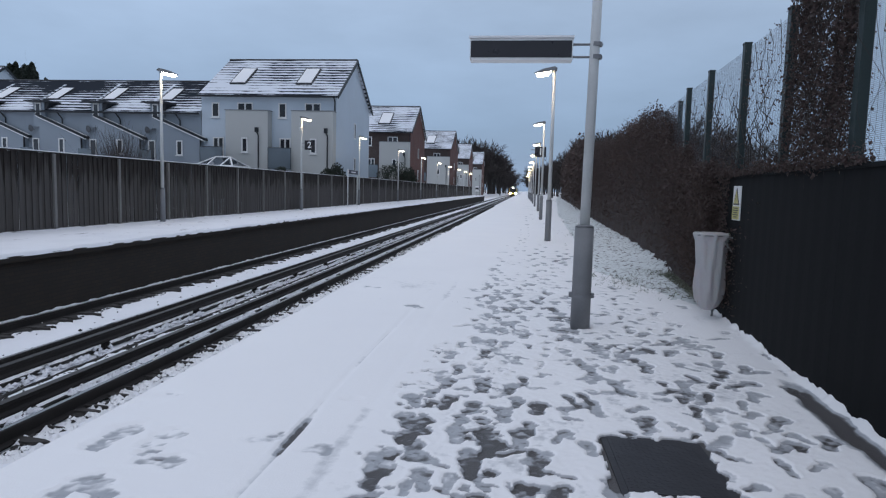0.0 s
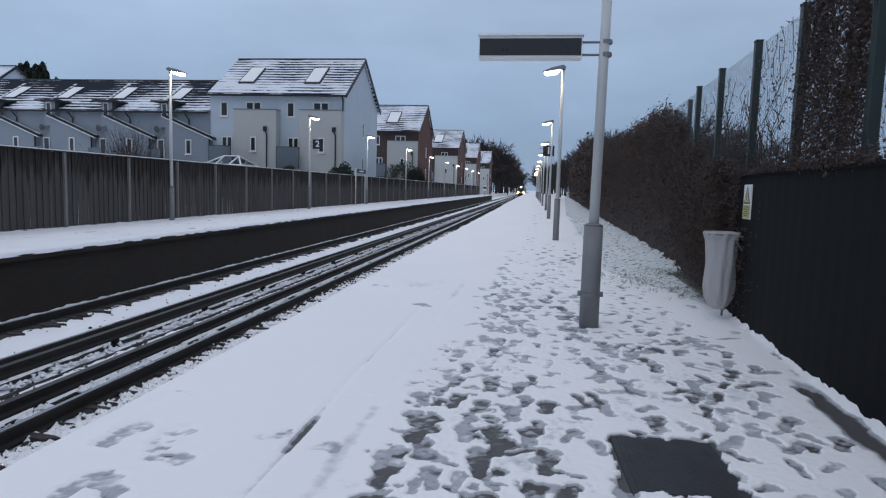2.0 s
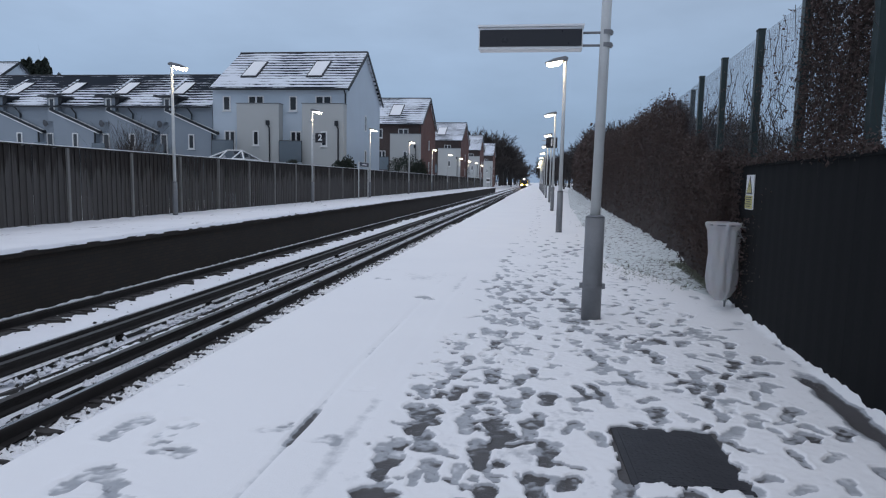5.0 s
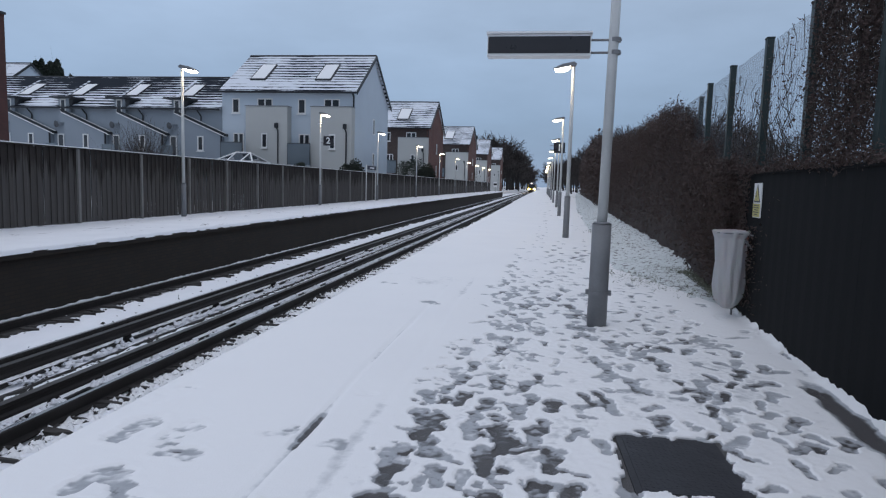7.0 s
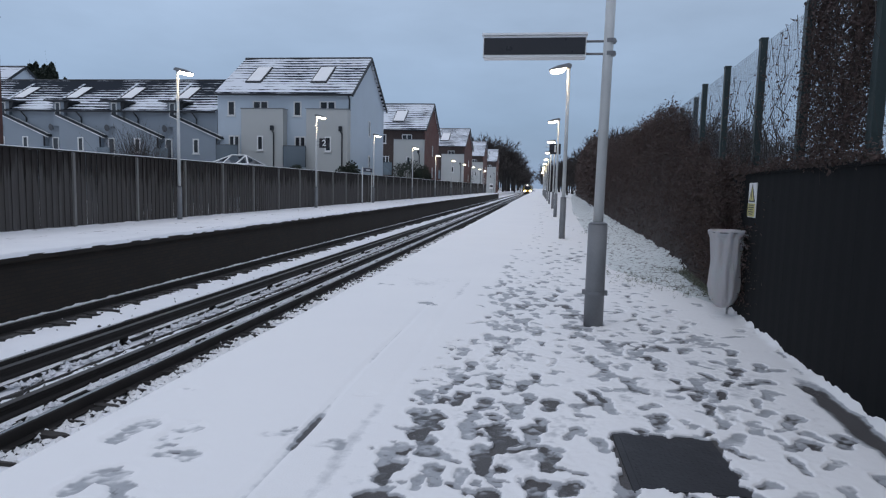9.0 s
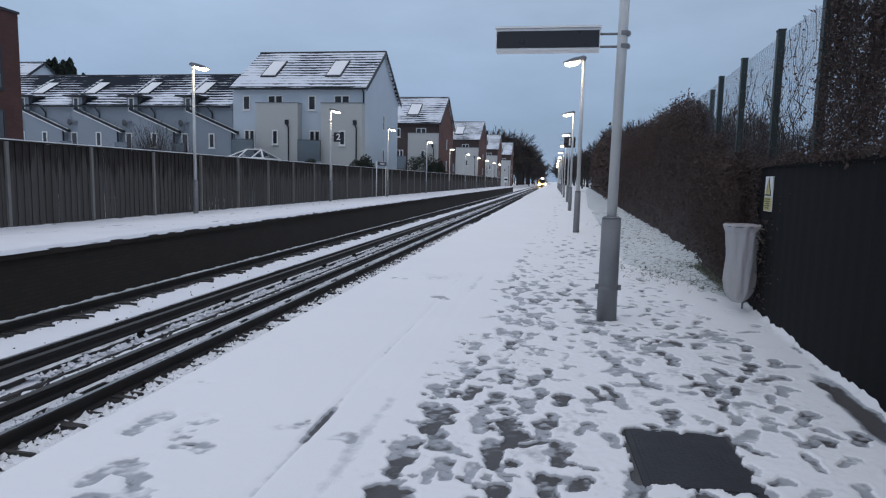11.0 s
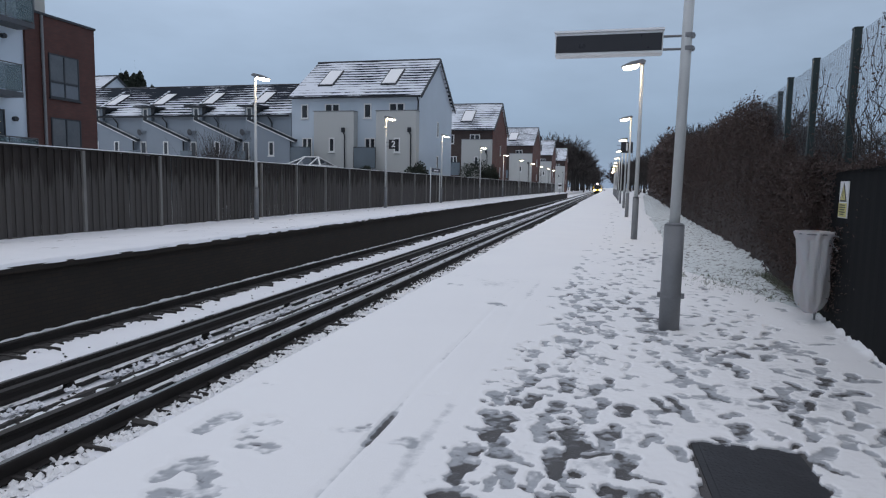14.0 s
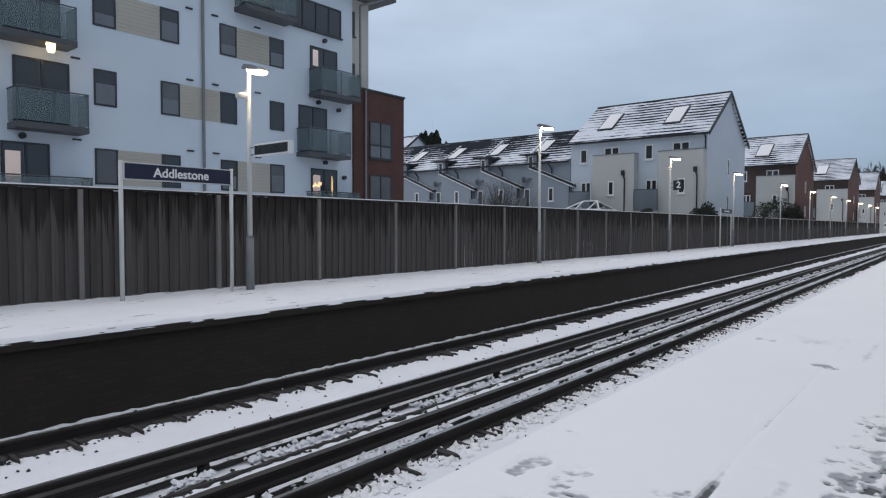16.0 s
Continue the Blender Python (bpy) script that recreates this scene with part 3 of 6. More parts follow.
    # lone prints on the clean side: x, y, heading, length, width, depth
    for x, y, a, ln, wd, dp in ((-2.11, 3.0, 1.46, 0.36, 0.11, 0.0135), (-2.13, 2.90, 1.4, 0.16, 0.05, 0.018), (-1.845, 3.02, 1.45, 0.26, 0.11, 0.0135), (-1.70, 2.77, 0.05, 0.24, 0.09, 0.0135), (-1.83, 2.84, 0.9, 0.10, 0.06, 0.013),
                                (-1.80, 2.87, 0.1, 0.06, 0.025, 0.022), (-1.76, 2.81, 0.1, 0.05, 0.02, 0.022), (-1.93, 2.44, 1.30, 0.28, 0.10, 0.0145), (-1.82, 2.46, 2.5, 0.24, 0.10, 0.0145), (-1.90, 2.58, 1.2, 0.06, 0.03, 0.020), (-1.75, 2.25, 0.45, 0.32, 0.10, 0.014),
                                (-1.19, 7.08, 2.4, 0.27, 0.11, 0.016), (-2.22, 3.62, 1.3, 0.24, 0.08, 0.010), (-2.24, 3.47, 1.3, 0.26, 0.09, 0.008), (-2.0, 8.34, 2.8, 0.24, 0.11, 0.010), (-1.34, 3.13, 0.5, 0.20, 0.08, 0.008), (-1.31, 3.17, 0.2, 0.05, 0.02, 0.020), (-1.28, 3.22, 0.2, 0.03, 0.02, 0.018), (-1.02, 3.05, 0.4, 0.16, 0.08, 0.007), (-1.05, 3.84, 0.6, 0.12, 0.05, 0.006)):
        prints.append((x, y, a, ln * 1.1, wd * 1.5, dp))

    table = np.random.default_rng(99).uniform(-1, 1, (256, 256))

    def lumps(X, Y, cell):
        """Smooth random field of unit height with the given cell."""
        fx, fy = X / cell + 1000, Y / cell + 1000
        ix, iy = np.floor(fx).astype(int), np.floor(fy).astype(int)
        u, v = fx - ix, fy - iy
        u, v = u * u * (3 - 2 * u), v * v * (3 - 2 * v)
        t = lambda i, j: table[i % 256, j % 256]
        return (t(ix, iy) * (1 - u) + t(ix + 1, iy) * u) * (1 - v) + (t(ix, iy + 1) * (1 - u) + t(ix + 1, iy + 1) * u) * v

    def sheet(name, xs, ys):
        X, Y = np.meshgrid(xs, ys)
        X, Y = X.astype(float), Y.astype(float)
        Z = np.full(X.shape, 0.0215)
        # gentle drift, then lumps left by boots
        for kx, ky, a, ph in ((0.9, 0.6, 0.004, 0.3), (2.3, 1.7, 0.003, 1.9), (5.1, 4.3, 0.0016, 0.7), (11, 9, 0.0008, 2.2)):
            Z += a * np.sin(kx * X + ph + 1.3 * np.sin(0.7 * Y)) * np.cos(ky * Y + 2 * ph)
        trod = np.exp(-((X - 0.6) / 1.15) ** 4)
        Z += trod * (-0.0015 + 0.0034 * lumps(X, Y, 0.16) + 0.0016 * lumps(X, Y, 0.045)) + (0.15 + trod) * 0.0018 * lumps(X, Y, 0.02)
        rough_bed = 0.85 + 0.35 * lumps(X, Y, 0.05) + 0.25 * lumps(X, Y, 0.022)
        crumb = lumps(X, Y, 0.035) + 0.6 * lumps(X, Y, 0.016)
        D, rimmed = np.zeros(X.shape), np.zeros(X.shape)
        for px, py, a, ln, wd, dp in prints:
            R = ln * 0.75
            i0, i1 = np.searchsorted(ys, (py - R, py + R))
            j0, j1 = np.searchsorted(xs, (px - R, px + R))
            if i1 <= i0 or j1 <= j0:
                continue
            x, y = X[i0:i1, j0:j1] - px, Y[i0:i1, j0:j1] - py
            u = x * math.cos(a) + y * math.sin(a)
            v = -x * math.sin(a) + y * math.cos(a)
            w = wd * 0.5 * (1.0 + 0.18 * np.sin(u / ln * 6.0) - 0.25 * np.exp(-((u + 0.06 * ln) / (0.13 * ln)) ** 2))
            q = np.sqrt((u / (ln * 0.5)) ** 4 + (v / w) ** 2 + 1e-9)
            q = q + 0.16 * crumb[i0:i1, j0:j1] + 0.10 * np.sin(31 * x + 17 * y + px * 9) + 0.07 * np.sin(57 * y - 43 * x + py * 5)
            hole = 1 / (1 + np.exp(np.clip((q - 1) * 24, -40, 40)))
            rim = np.exp(-((q - 1.35) / 0.22) ** 2)
            D[i0:i1, j0:j1] = np.maximum(D[i0:i1, j0:j1], dp * hole)
            rimmed[i0:i1, j0:j1] = np.maximum(rimmed[i0:i1, j0:j1], 0.0035 * rim * (dp > 0.012))
        Z += rimmed * np.clip(1 - D / 0.01, 0, 1) - D * rough_bed
        bed = -0.0085 + 0.007 * lumps(X, Y, 0.06) + 0.005 * lumps(X, Y, 0.018)
        Z = np.maximum(Z, bed)
        # faint groove left by a scraped line along the platform, bared to tarmac over a short length
        groove = np.exp(-((X + 1.205 + 0.012 * np.sin(1.7 * Y)) / 0.019) ** 4)
        bare = np.clip((Y - 2.93) / 0.05, 0, 1) * np.clip((3.48 - Y) / 0.05, 0, 1) * 0.022
        Z -= groove * (0.0085 * np.clip((9 - Y) / 3, 0, 1) + bare * rough_bed)
        # soft wheel or broom marks beside it
        Z -= 0.005 * np.exp(-((X + 0.92 + 0.02 * np.sin(1.1 * Y)) / 0.05) ** 2) * np.clip((12 - Y) / 4, 0, 1)
        # swept strip along the foot of the fence
        F = 1.95 + 0.05 * Y
        strip = np.clip(1.5 * np.exp(-((X - (F - 0.17) + 0.025 * lumps(X, Y, 0.10)) / 0.085) ** 2) - 0.25, 0, 1) * np.clip((5.0 - Y) / 0.5, 0, 1)
        Z = Z * (1 - strip) + strip * (-0.011 + 0.004 * lumps(X, Y, 0.05) + 0.003 * lumps(X, Y, 0.02))
        Z += (0.045 + 0.03 * lumps(X, Y, 0.06)) * np.exp(-((X - F + 0.03) / 0.05) ** 2) * (Y < 8)
        lim = 0.012 * np.sin(37 * X) + 0.012 * np.sin(41 * Y)
        inside = np.minimum(np.minimum(X - 0.46, 1.03 - X), np.minimum(Y - 2.86, 3.55 - Y)) + 0.8 * lim + 0.02 * lumps(X, Y, 0.04)
        Z = np.where(inside > 0, np.minimum(Z, -0.02), Z)
        Z -= 0.006 * np.clip((NEAR_EDGE + 0.06 - X) / 0.06, 0, 1)
        V = np.stack([X, Y, Z], -1).reshape(-1, 3)
        n, m = X.shape
        i = (np.arange(n - 1)[:, None] * m + np.arange(m - 1)[None]).ravel()
        Fc = np.stack([i, i + 1, i + m + 1, i + m], 1)
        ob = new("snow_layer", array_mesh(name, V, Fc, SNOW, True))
        ob.parent = root
        ob["label"] = "trodden snow layer with boot prints"

    fine_x = np.concatenate([np.arange(NEAR_EDGE + 0.015, -0.9, 0.022), np.arange(-0.9, 2.36, 0.0125)])
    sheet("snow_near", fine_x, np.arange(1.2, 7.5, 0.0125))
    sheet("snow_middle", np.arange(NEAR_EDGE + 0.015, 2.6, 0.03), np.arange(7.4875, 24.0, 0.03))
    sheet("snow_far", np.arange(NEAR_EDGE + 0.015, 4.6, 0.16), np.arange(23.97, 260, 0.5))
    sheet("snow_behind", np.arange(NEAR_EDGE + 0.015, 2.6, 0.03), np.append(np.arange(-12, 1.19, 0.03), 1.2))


build_near_platform()


def build_verge():
    bm = bmesh.new()
    for y0, y1 in ((-12, 0), (0, 7.7)):
        vs = [bm.verts.new(p) for p in ((fence_x(y0) + 0.06, y0, 0.035), (5.0, y0, 0.035), (5.0, y1, 0.035), (fence_x(y1) + 0.06, y1, 0.035))]
        bm.faces.new(vs)
    ob = part("verge", bm, SNOW_COVER)
    tagged(ob, "snowy verge behind the tall fence", "verge", kind="structure")


build_verge()

# ================================================================ lamps and posts


def lamp_column(name="lamp_column", height=5.0, camera_box=False):
    """Base sleeve, slim column and a flat head that reaches over the platform (towards +x)."""
    root = thing(name, (0, 0, 0), "pale grey platform lamp column with grey base sleeve, lamp lit", "lamp post", "platform lamp columns")
    bm = bmesh.new()
    tube(bm, (0, 0, -0.02), (0, 0, 1.14), 0.085, 0.08, 16)
    tube(bm, (0, 0, 1.14), (0, 0, 1.16), 0.088, 0.07, 16)
    part("base_sleeve", bm, GREY_PAINT, root, "mid-grey base sleeve", True)
    bm = bmesh.new()
    tube(bm, (0, 0, 1.1), (0, 0, height - 0.1), 0.055, 0.042, 14)
    part("column", bm, PALE_PAINT, root, "", True)
    bm = bmesh.new()
    prism(bm, [(-0.07, -0.01), (-0.05, -0.055), (0.10, -0.06), (0.50, -0.048), (0.555, -0.015), (0.30, 0.045), (0.0, 0.05)], "y", -0.13, 0.13)
    hd = part("lamp_head", bm, GREY_PAINT, root, "flat grey lamp head", bevel=0.012)
    hd.location, hd.rotation_euler = (0, 0, height - 0.03), (0, radians(11), 0)
    bm = bmesh.new()
    prism(bm, [(0.09, -0.058), (0.52, -0.046), (0.50, -0.10), (0.40, -0.135), (0.20, -0.135)], "y", -0.12, 0.12)
    ln = part("lens", bm, LAMP_GLOW, hd, "glowing warm white lens", bevel=0.012)
    if camera_box:
        bm = bmesh.new()
        tube(bm, (0.0, -0.07, height - 0.62), (0.0, -0.28, height - 0.66), 0.075, 0.06, 12)
        tube(bm, (0.0, 0.0, height - 0.52), (0.0, -0.1, height - 0.55), 0.03, 0.03, 8)
        part("loudspeaker", bm, PALE_PAINT, root, "small round loudspeaker", True)
    return root


lamp_a = lamp_column()
lamp_b = lamp_column(camera_box=True)
lamp_b["label"] = "pale grey platform lamp column with loudspeaker, lamp lit"
for k, y in enumerate((19.55, 32.7, 44.7, 59.0, 72.5, 86, 99, 112, 125, 138)):
    src = lamp_b if k in (1, 3) else lamp_a
    copy_thing(src, pose(-11.85, y, 0))
near_lamp = lamp_column(height=4.68, camera_box=True)
near_lamp["label"] = "pale grey platform lamp column with loudspeaker, lamp lit"
near_lamp.location = (-11.65, 7.5, 0)
lamp_c = lamp_column(height=4.72)
for k in range(10):
    m = pose(0.71 + 0.16 * min(k, 2), 17.6 + 13.3 * k, 0, 0, 0, 180)
    copy_thing(lamp_c, m)
for src in (lamp_a, lamp_b, lamp_c):
    for o in (*src.children_recursive, src):
        bpy.data.objects.remove(o)


def display_post():
    root = thing("information_display", (0.62, 6.42, 0), "grey post with a dark blank departure display on two arms", "display")
    bm = bmesh.new()
    tube(bm, (0, 0, -0.02), (0, 0, 1.04), 0.098, 0.094, 24)
    tube(bm, (0, 0, 1.04), (0, 0, 1.06), 0.096, 0.07, 24)
    part("base_sleeve", bm, GREY_PAINT, root, "mid-grey base sleeve", True)
    bm = bmesh.new()
    tube(bm, (0, 0, 0.335), (0, 0, 0.365), 0.101, 0.101, 24)
    box(bm, 0.09, 0.125, -0.02, 0.02, 0.325, 0.375)
    box(bm, -0.125, -0.09, -0.02, 0.02, 0.325, 0.375)
    part("clamp_band", bm, GREY_PAINT, root, "steel clamp band")
    bm = bmesh.new()
    tube(bm, (0, 0, 1.04), (0.03, 0, 4.6), 0.05, 0.045, 20)
    part("column", bm, PALE_PAINT, root, "", True)
    bm = bmesh.new()
    for z in (2.82, 2.70):
        tube(bm, (-0.22, 0, z), (0.09, 0, z), 0.012, None, 8)
        tube(bm, (0.03, 0, z - 0.02), (0.03, 0, z + 0.02), 0.056, None, 16)
    part("bracket", bm, GREY_PAINT, root, "two thin steel arms")
    bm = bmesh.new()
    box(bm, -1.20, -0.20, -0.08, 0.08, 2.655, 2.865)
    body = part("casing", bm, WHITE_PAINT, root, "pale casing", bevel=0.008)
    boxpart("screen", (-1.19, -0.21, -0.086, -0.078, 2.68, 2.84), BLACK, body, "dark blank screen")
    bm = bmesh.new()
    box(bm, -1.21, -0.19, -0.10, 0.10, 2.866, 2.885)
    part("snow_cap", bm, SNOW_COVER, body, "thin snow on top")
    return root


display_post()

# ================================================================ left fence


def build_left_fence():
    root = thing("boundary_fence", (0, 0, 0), "tall weathered close-boarded timber fence with concrete posts, snow on top", "fence", kind="structure")
    FX, TOP = -12.2, 2.04
    bm = bmesh.new()
    box(bm, -0.012, 0.012, -0.055, 0.055, 0.06, TOP - 0.02)
    bm2 = make_mesh("board", bm, FENCE_WOOD, bevel=0.004)
    rng = np.random.default_rng(8)
    y, n = -4.0, 0
    while n < 300:
        o = new("board", bm2)
        o.location, o.rotation_euler = (FX + (0.010 if n % 2 else -0.008), y, rng.normal(0, 0.006)), (0, 0, rng.normal(0.06, 0.04))
        o.parent = root
        y += 0.104
        n += 1
    bm = bmesh.new()
    k = 0
    while y < 150:
        box(bm, FX + (0.010 if k % 2 else -0.008) - 0.012, FX + (0.010 if k % 2 else -0.008) + 0.012, y - 0.055, y + 0.055, 0.06, TOP - 0.02)
        y += 0.104
        k += 1
    o = part("boarding", bm, FENCE_WOOD, root, "weathered boards")
    o["kind"] = "stuff"
    boxpart("capping_rail", (FX - 0.05, FX + 0.05, -4.1, 150, TOP - 0.02, TOP + 0.01), FENCE_WOOD, root)
    boxpart("snow_cap", (FX - 0.045, FX + 0.048, -4.1, 150, TOP + 0.011, TOP + 0.035), SNOW_COVER, root, "thin line of snow")
    boxpart("gravel_board", (FX - 0.03, FX + 0.02, -4.1, 150, -0.1, 0.08), POST_CONCRETE, root)
    bm = bmesh.new()
    box(bm, -0.05, 0.05, -0.04, 0.04, -0.1, TOP - 0.03)
    pm = make_mesh("fence_post", bm, POST_CONCRETE, bevel=0.008)
    for k in range(56):
        o = new("fence_post", pm)
        o.location, o.parent = (FX + 0.03, -0.92 + 2.668 * k, 0), root


build_left_fence()


# ================================================================ houses


def window(parent, face, u, z, w, h, wall, frame_mat=UPVC, pane=PANE, lights=1, depth=0.05, sill=True, label=""):
    """A window set on a wall. face 'y' looks towards -y at y=wall (u runs along x); face 'x' looks towards +x at x=wall (u runs along y)."""
    def put(bm, a0, a1, z0, z1, d0, d1):
        if face == "y":
            box(bm, a0, a1, wall - d1, wall - d0, z0, z1)
        else:
            box(bm, wall + d0, wall + d1, a0, a1, z0, z1)
    win = bmesh.new()
    t = 0.09 if frame_mat is UPVC else 0.06
    put(win, u - w / 2, u - w / 2 + t, z, z + h, 0.0, depth)
    put(win, u + w / 2 - t, u + w / 2, z, z + h, 0.0, depth)
    put(win, u - w / 2 + t, u + w / 2 - t, z, z + t, 0.0, depth)
    put(win, u - w / 2 + t, u + w / 2 - t, z + h - t, z + h, 0.0, depth)
    for k in range(1, lights):
        c = u - w / 2 + w * k / lights
        put(win, c - t * 0.6, c + t * 0.6, z + t, z + h - t, 0.0, depth)
    fr = part("window", win, frame_mat, parent, label)
    for k in range(lights):
        a = u - w / 2 + w * k / lights + t * 0.8
        bm = bmesh.new()
        put(bm, a, a + w / lights - t * 1.6, z + t, z + h - t, 0.004, 0.02)
        part("pane", bm, pane, fr)
    if sill:
        bm = bmesh.new()
        put(bm, u - w / 2 - 0.05, u + w / 2 + 0.05, z - 0.06, z, 0.0, depth + 0.07)
        part("sill", bm, frame_mat, fr)
    return fr


def gable_house(label, x1, width, y0, depth, base, eave, ridge, wall_mat, gable_mat, roof_mat, bays, detail=True):
    """A house whose ridge runs along x and whose gable end faces the railway at x1."""
    x0, yr = x1 - width, y0 + depth / 2
    root = thing("house", (0, 0, 0), label, "house", "houses beyond the fence")
    bm = bmesh.new()
    box(bm, x0, x1 - 0.25, y0, y0 + depth, base, eave)
    part("wall", bm, wall_mat, root)
    bm = bmesh.new()
    prism(bm, [(y0 - 0.01, base), (y0 + depth, base), (y0 + depth, eave), (yr, ridge - 0.06), (y0 - 0.01, eave)], "x", x1 - 0.25, x1)
    part("gable_wall", bm, gable_mat, root)
    roof = None
    for s in (-1, 1):
        bm = bmesh.new()
        ye = yr + s * (depth / 2 + 0.35)
        ze = eave - 0.35 * (ridge - eave) / (depth / 2)
        prism(bm, [(yr, ridge), (yr, ridge + 0.14), (ye, ze + 0.14), (ye, ze)], "x", x0 - 0.1, x1 + 0.2)
        r = part("roof", bm, roof_mat, root)
        roof = roof or r
    bm = bmesh.new()
    ze = eave - 0.35 * (ridge - eave) / (depth / 2)
    box(bm, x0 - 0.1, x1 + 0.2, y0 - 0.45, y0 - 0.33, ze - 0.04, ze + 0.10)
    part("gutter", bm, DARK_TRIM, root)
    bm = bmesh.new()
    for s in (-1, 1):
        ye = yr + s * (depth / 2 + 0.36)
        prism(bm, [(yr, ridge - 0.12), (yr, ridge + 0.17), (ye, ze + 0.17), (ye, ze - 0.12)], "x", x1 + 0.204, x1 + 0.27)
    part("bargeboard", bm, DARK_TRIM, root)
    bm = bmesh.new()
    tube(bm, (x0 - 0.1, yr, ridge + 0.13), (x1 + 0.2, yr, ridge + 0.13), 0.10, None, 8)
    part("ridge_tile", bm, DARK_TRIM, root)
    slope = (ridge - eave) / (depth / 2)
    n = len(bays)
    for k, cream in enumerate(bays):
        bw = width / n
        a = x0 + k * bw
        # roof window
        bm = bmesh.new()
        u0, u1 = a + bw * 0.345, a + bw * 0.55
        ym0, ym1 = y0 + depth * 0.12, y0 + depth * 0.33
        for (v0, v1, dz, mt, nm) in ((ym0 - 0.1, ym1 + 0.1, 0.17, DARK_TRIM, "roof_window"),):
            e = 0.1
            prism(bm, [(v0, eave + (v0 - y0) * slope + 0.12), (v0, eave + (v0 - y0) * slope + dz + 0.08), (v1, eave + (v1 - y0) * slope + dz + 0.08), (v1, eave + (v1 - y0) * slope + 0.12)], "x", u0 - e, u1 + e)
        rw = part("roof_window", bm, DARK_TRIM, root, "roof window under snow")
        bm = bmesh.new()
        prism(bm, [(ym0, eave + (ym0 - y0) * slope + 0.24), (ym0, eave + (ym0 - y0) * slope + 0.28), (ym1, eave + (ym1 - y0) * slope + 0.28), (ym1, eave + (ym1 - y0) * slope + 0.24)], "x", u0, u1)
        part("pane", bm, SNOW_COVER, rw, "snow on the glass")
        st = (eave - base) / 3
        zt = base + 2 * st + 1.08
        zm = base + st + 1.30
        window(root, "y", a + bw * 0.215, zt, 0.62, 1.12, y0)
        window(root, "y", a + bw * 0.66, zt + 0.42, 1.25, 0.72, y0, lights=2)
        window(root, "y", a + bw * 0.255, zm - 0.6, 0.88, 1.75, y0, lights=2)
        if cream:
            # shallow cream bay, lower than the eaves, with a thin dark parapet line
            top = zt + 0.46
            b0, b1 = a + bw * (0.40 if k else 0.434), a + bw * (0.998 if k == n - 1 else 1.06)
            bm = bmesh.new()
            box(bm, b0, b1, y0 - 0.8, y0 - 0.001, base, top)
            bx = part("projecting_bay", bm, RENDER_CREAM, root, "cream rendered bay", bevel=0.03)
            boxpart("parapet", (b0 - 0.04, b1 + 0.04, y0 - 0.84, y0 - 0.01, top + 0.001, top + 0.05), GREY_PAINT, bx)
            window(root, "y", a + bw * 0.72, zm, 0.48, 1.1, y0 - 0.8)
            if detail:
                px = a + bw * 0.925
                bm = bmesh.new()
                tube(bm, (px, y0 - 0.87, base), (px, y0 - 0.87, zm + 1.3), 0.05, None, 8)
                tube(bm, (px, y0 - 0.87, zm + 1.3), (px - 0.12, y0 - 0.87, zm + 1.5), 0.05, None, 8)
                box(bm, px - 0.24, px, y0 - 0.98, y0 - 0.805, zm + 1.5, zm + 1.85)
                part("downpipe", bm, DARK_TRIM, bx)
                # glass balcony screen in front of the doors
                bm = bmesh.new()
                box(bm, a + bw * 0.10, a + bw * 0.43, y0 - 1.30, y0 - 1.27, zm - 1.2, zm + 0.34)
                part("balcony_glass", bm, BALCONY_GLASS, root, "frosted glass balcony screen")
                bm = bmesh.new()
                tube(bm, (a + bw * 0.10, y0 - 1.28, zm + 0.35), (a + bw * 0.43, y0 - 1.28, zm + 0.35), 0.03, None, 6)
                for q in (0.10, 0.43):
                    tube(bm, (a + bw * q, y0 - 1.28, zm - 1.2), (a + bw * q, y0 - 1.28, zm + 0.35), 0.03, None, 6)
                part("balcony_rail", bm, DARK_TRIM, root)
    if detail:
        for z in (base + 2.9, base + 5.7):
            window(root, "x", y0 + depth * 0.52, z, 0.55, 1.3, x1, sill=False)
    bm = bmesh.new()
    tube(bm, (x1 - 0.1, y0 - 0.08, base), (x1 - 0.1, y0 - 0.08, eave - 0.5), 0.055, None, 8)
    tube(bm, (x1 - 0.1, y0 - 0.08, eave - 0.5), (x1 - 0.1, y0 - 0.38, ze), 0.055, None, 8)
    part("downpipe", bm, DARK_TRIM, root)
    return root


BALCONY_GLASS = glass_material("frosted_balcony_glass", (0.17, 0.21, 0.24), 0.25, 0.72)

gable_house("three-storey white rendered semi-detached houses with snowy dark roof", -14.0, 10.6, 46.0, 10.0, -0.46, 8.1, 11.45, RENDER_WHITE, RENDER_WHITE, ROOF_SNOWY, (True, True))
gable_house("brown brick house with red brick gable and snowy roof", -14.0, 6.6, 77.0, 11.0, -0.46, 8.3, 11.85, BRICK_BROWN, BRICK_RED, ROOF_SNOWY, (True,))
gable_house("brown brick house with red brick gable and snowy roof", -14.0, 7.5, 119.0, 14.0, -0.46, 9.0, 12.7, BRICK_BROWN, BRICK_RED, ROOF_SNOWY, (True,))
gable_house("brown brick house with red brick gable and snowy roof", -14.0, 6.5, 160.0, 12.0, -0.46, 9.3, 13.2, BRICK_BROWN, BRICK_RED, ROOF_SNOWY, (True,))
gable_house("distant brown brick house with snowy roof", -14.0, 6.5, 210.0, 12.0, -0.46, 10.0, 14.1, BRICK_BROWN, BRICK_RED, ROOF_SNOWY, (True,))

# ================================================================ right boundary: panels, mesh fence, ivy, bank


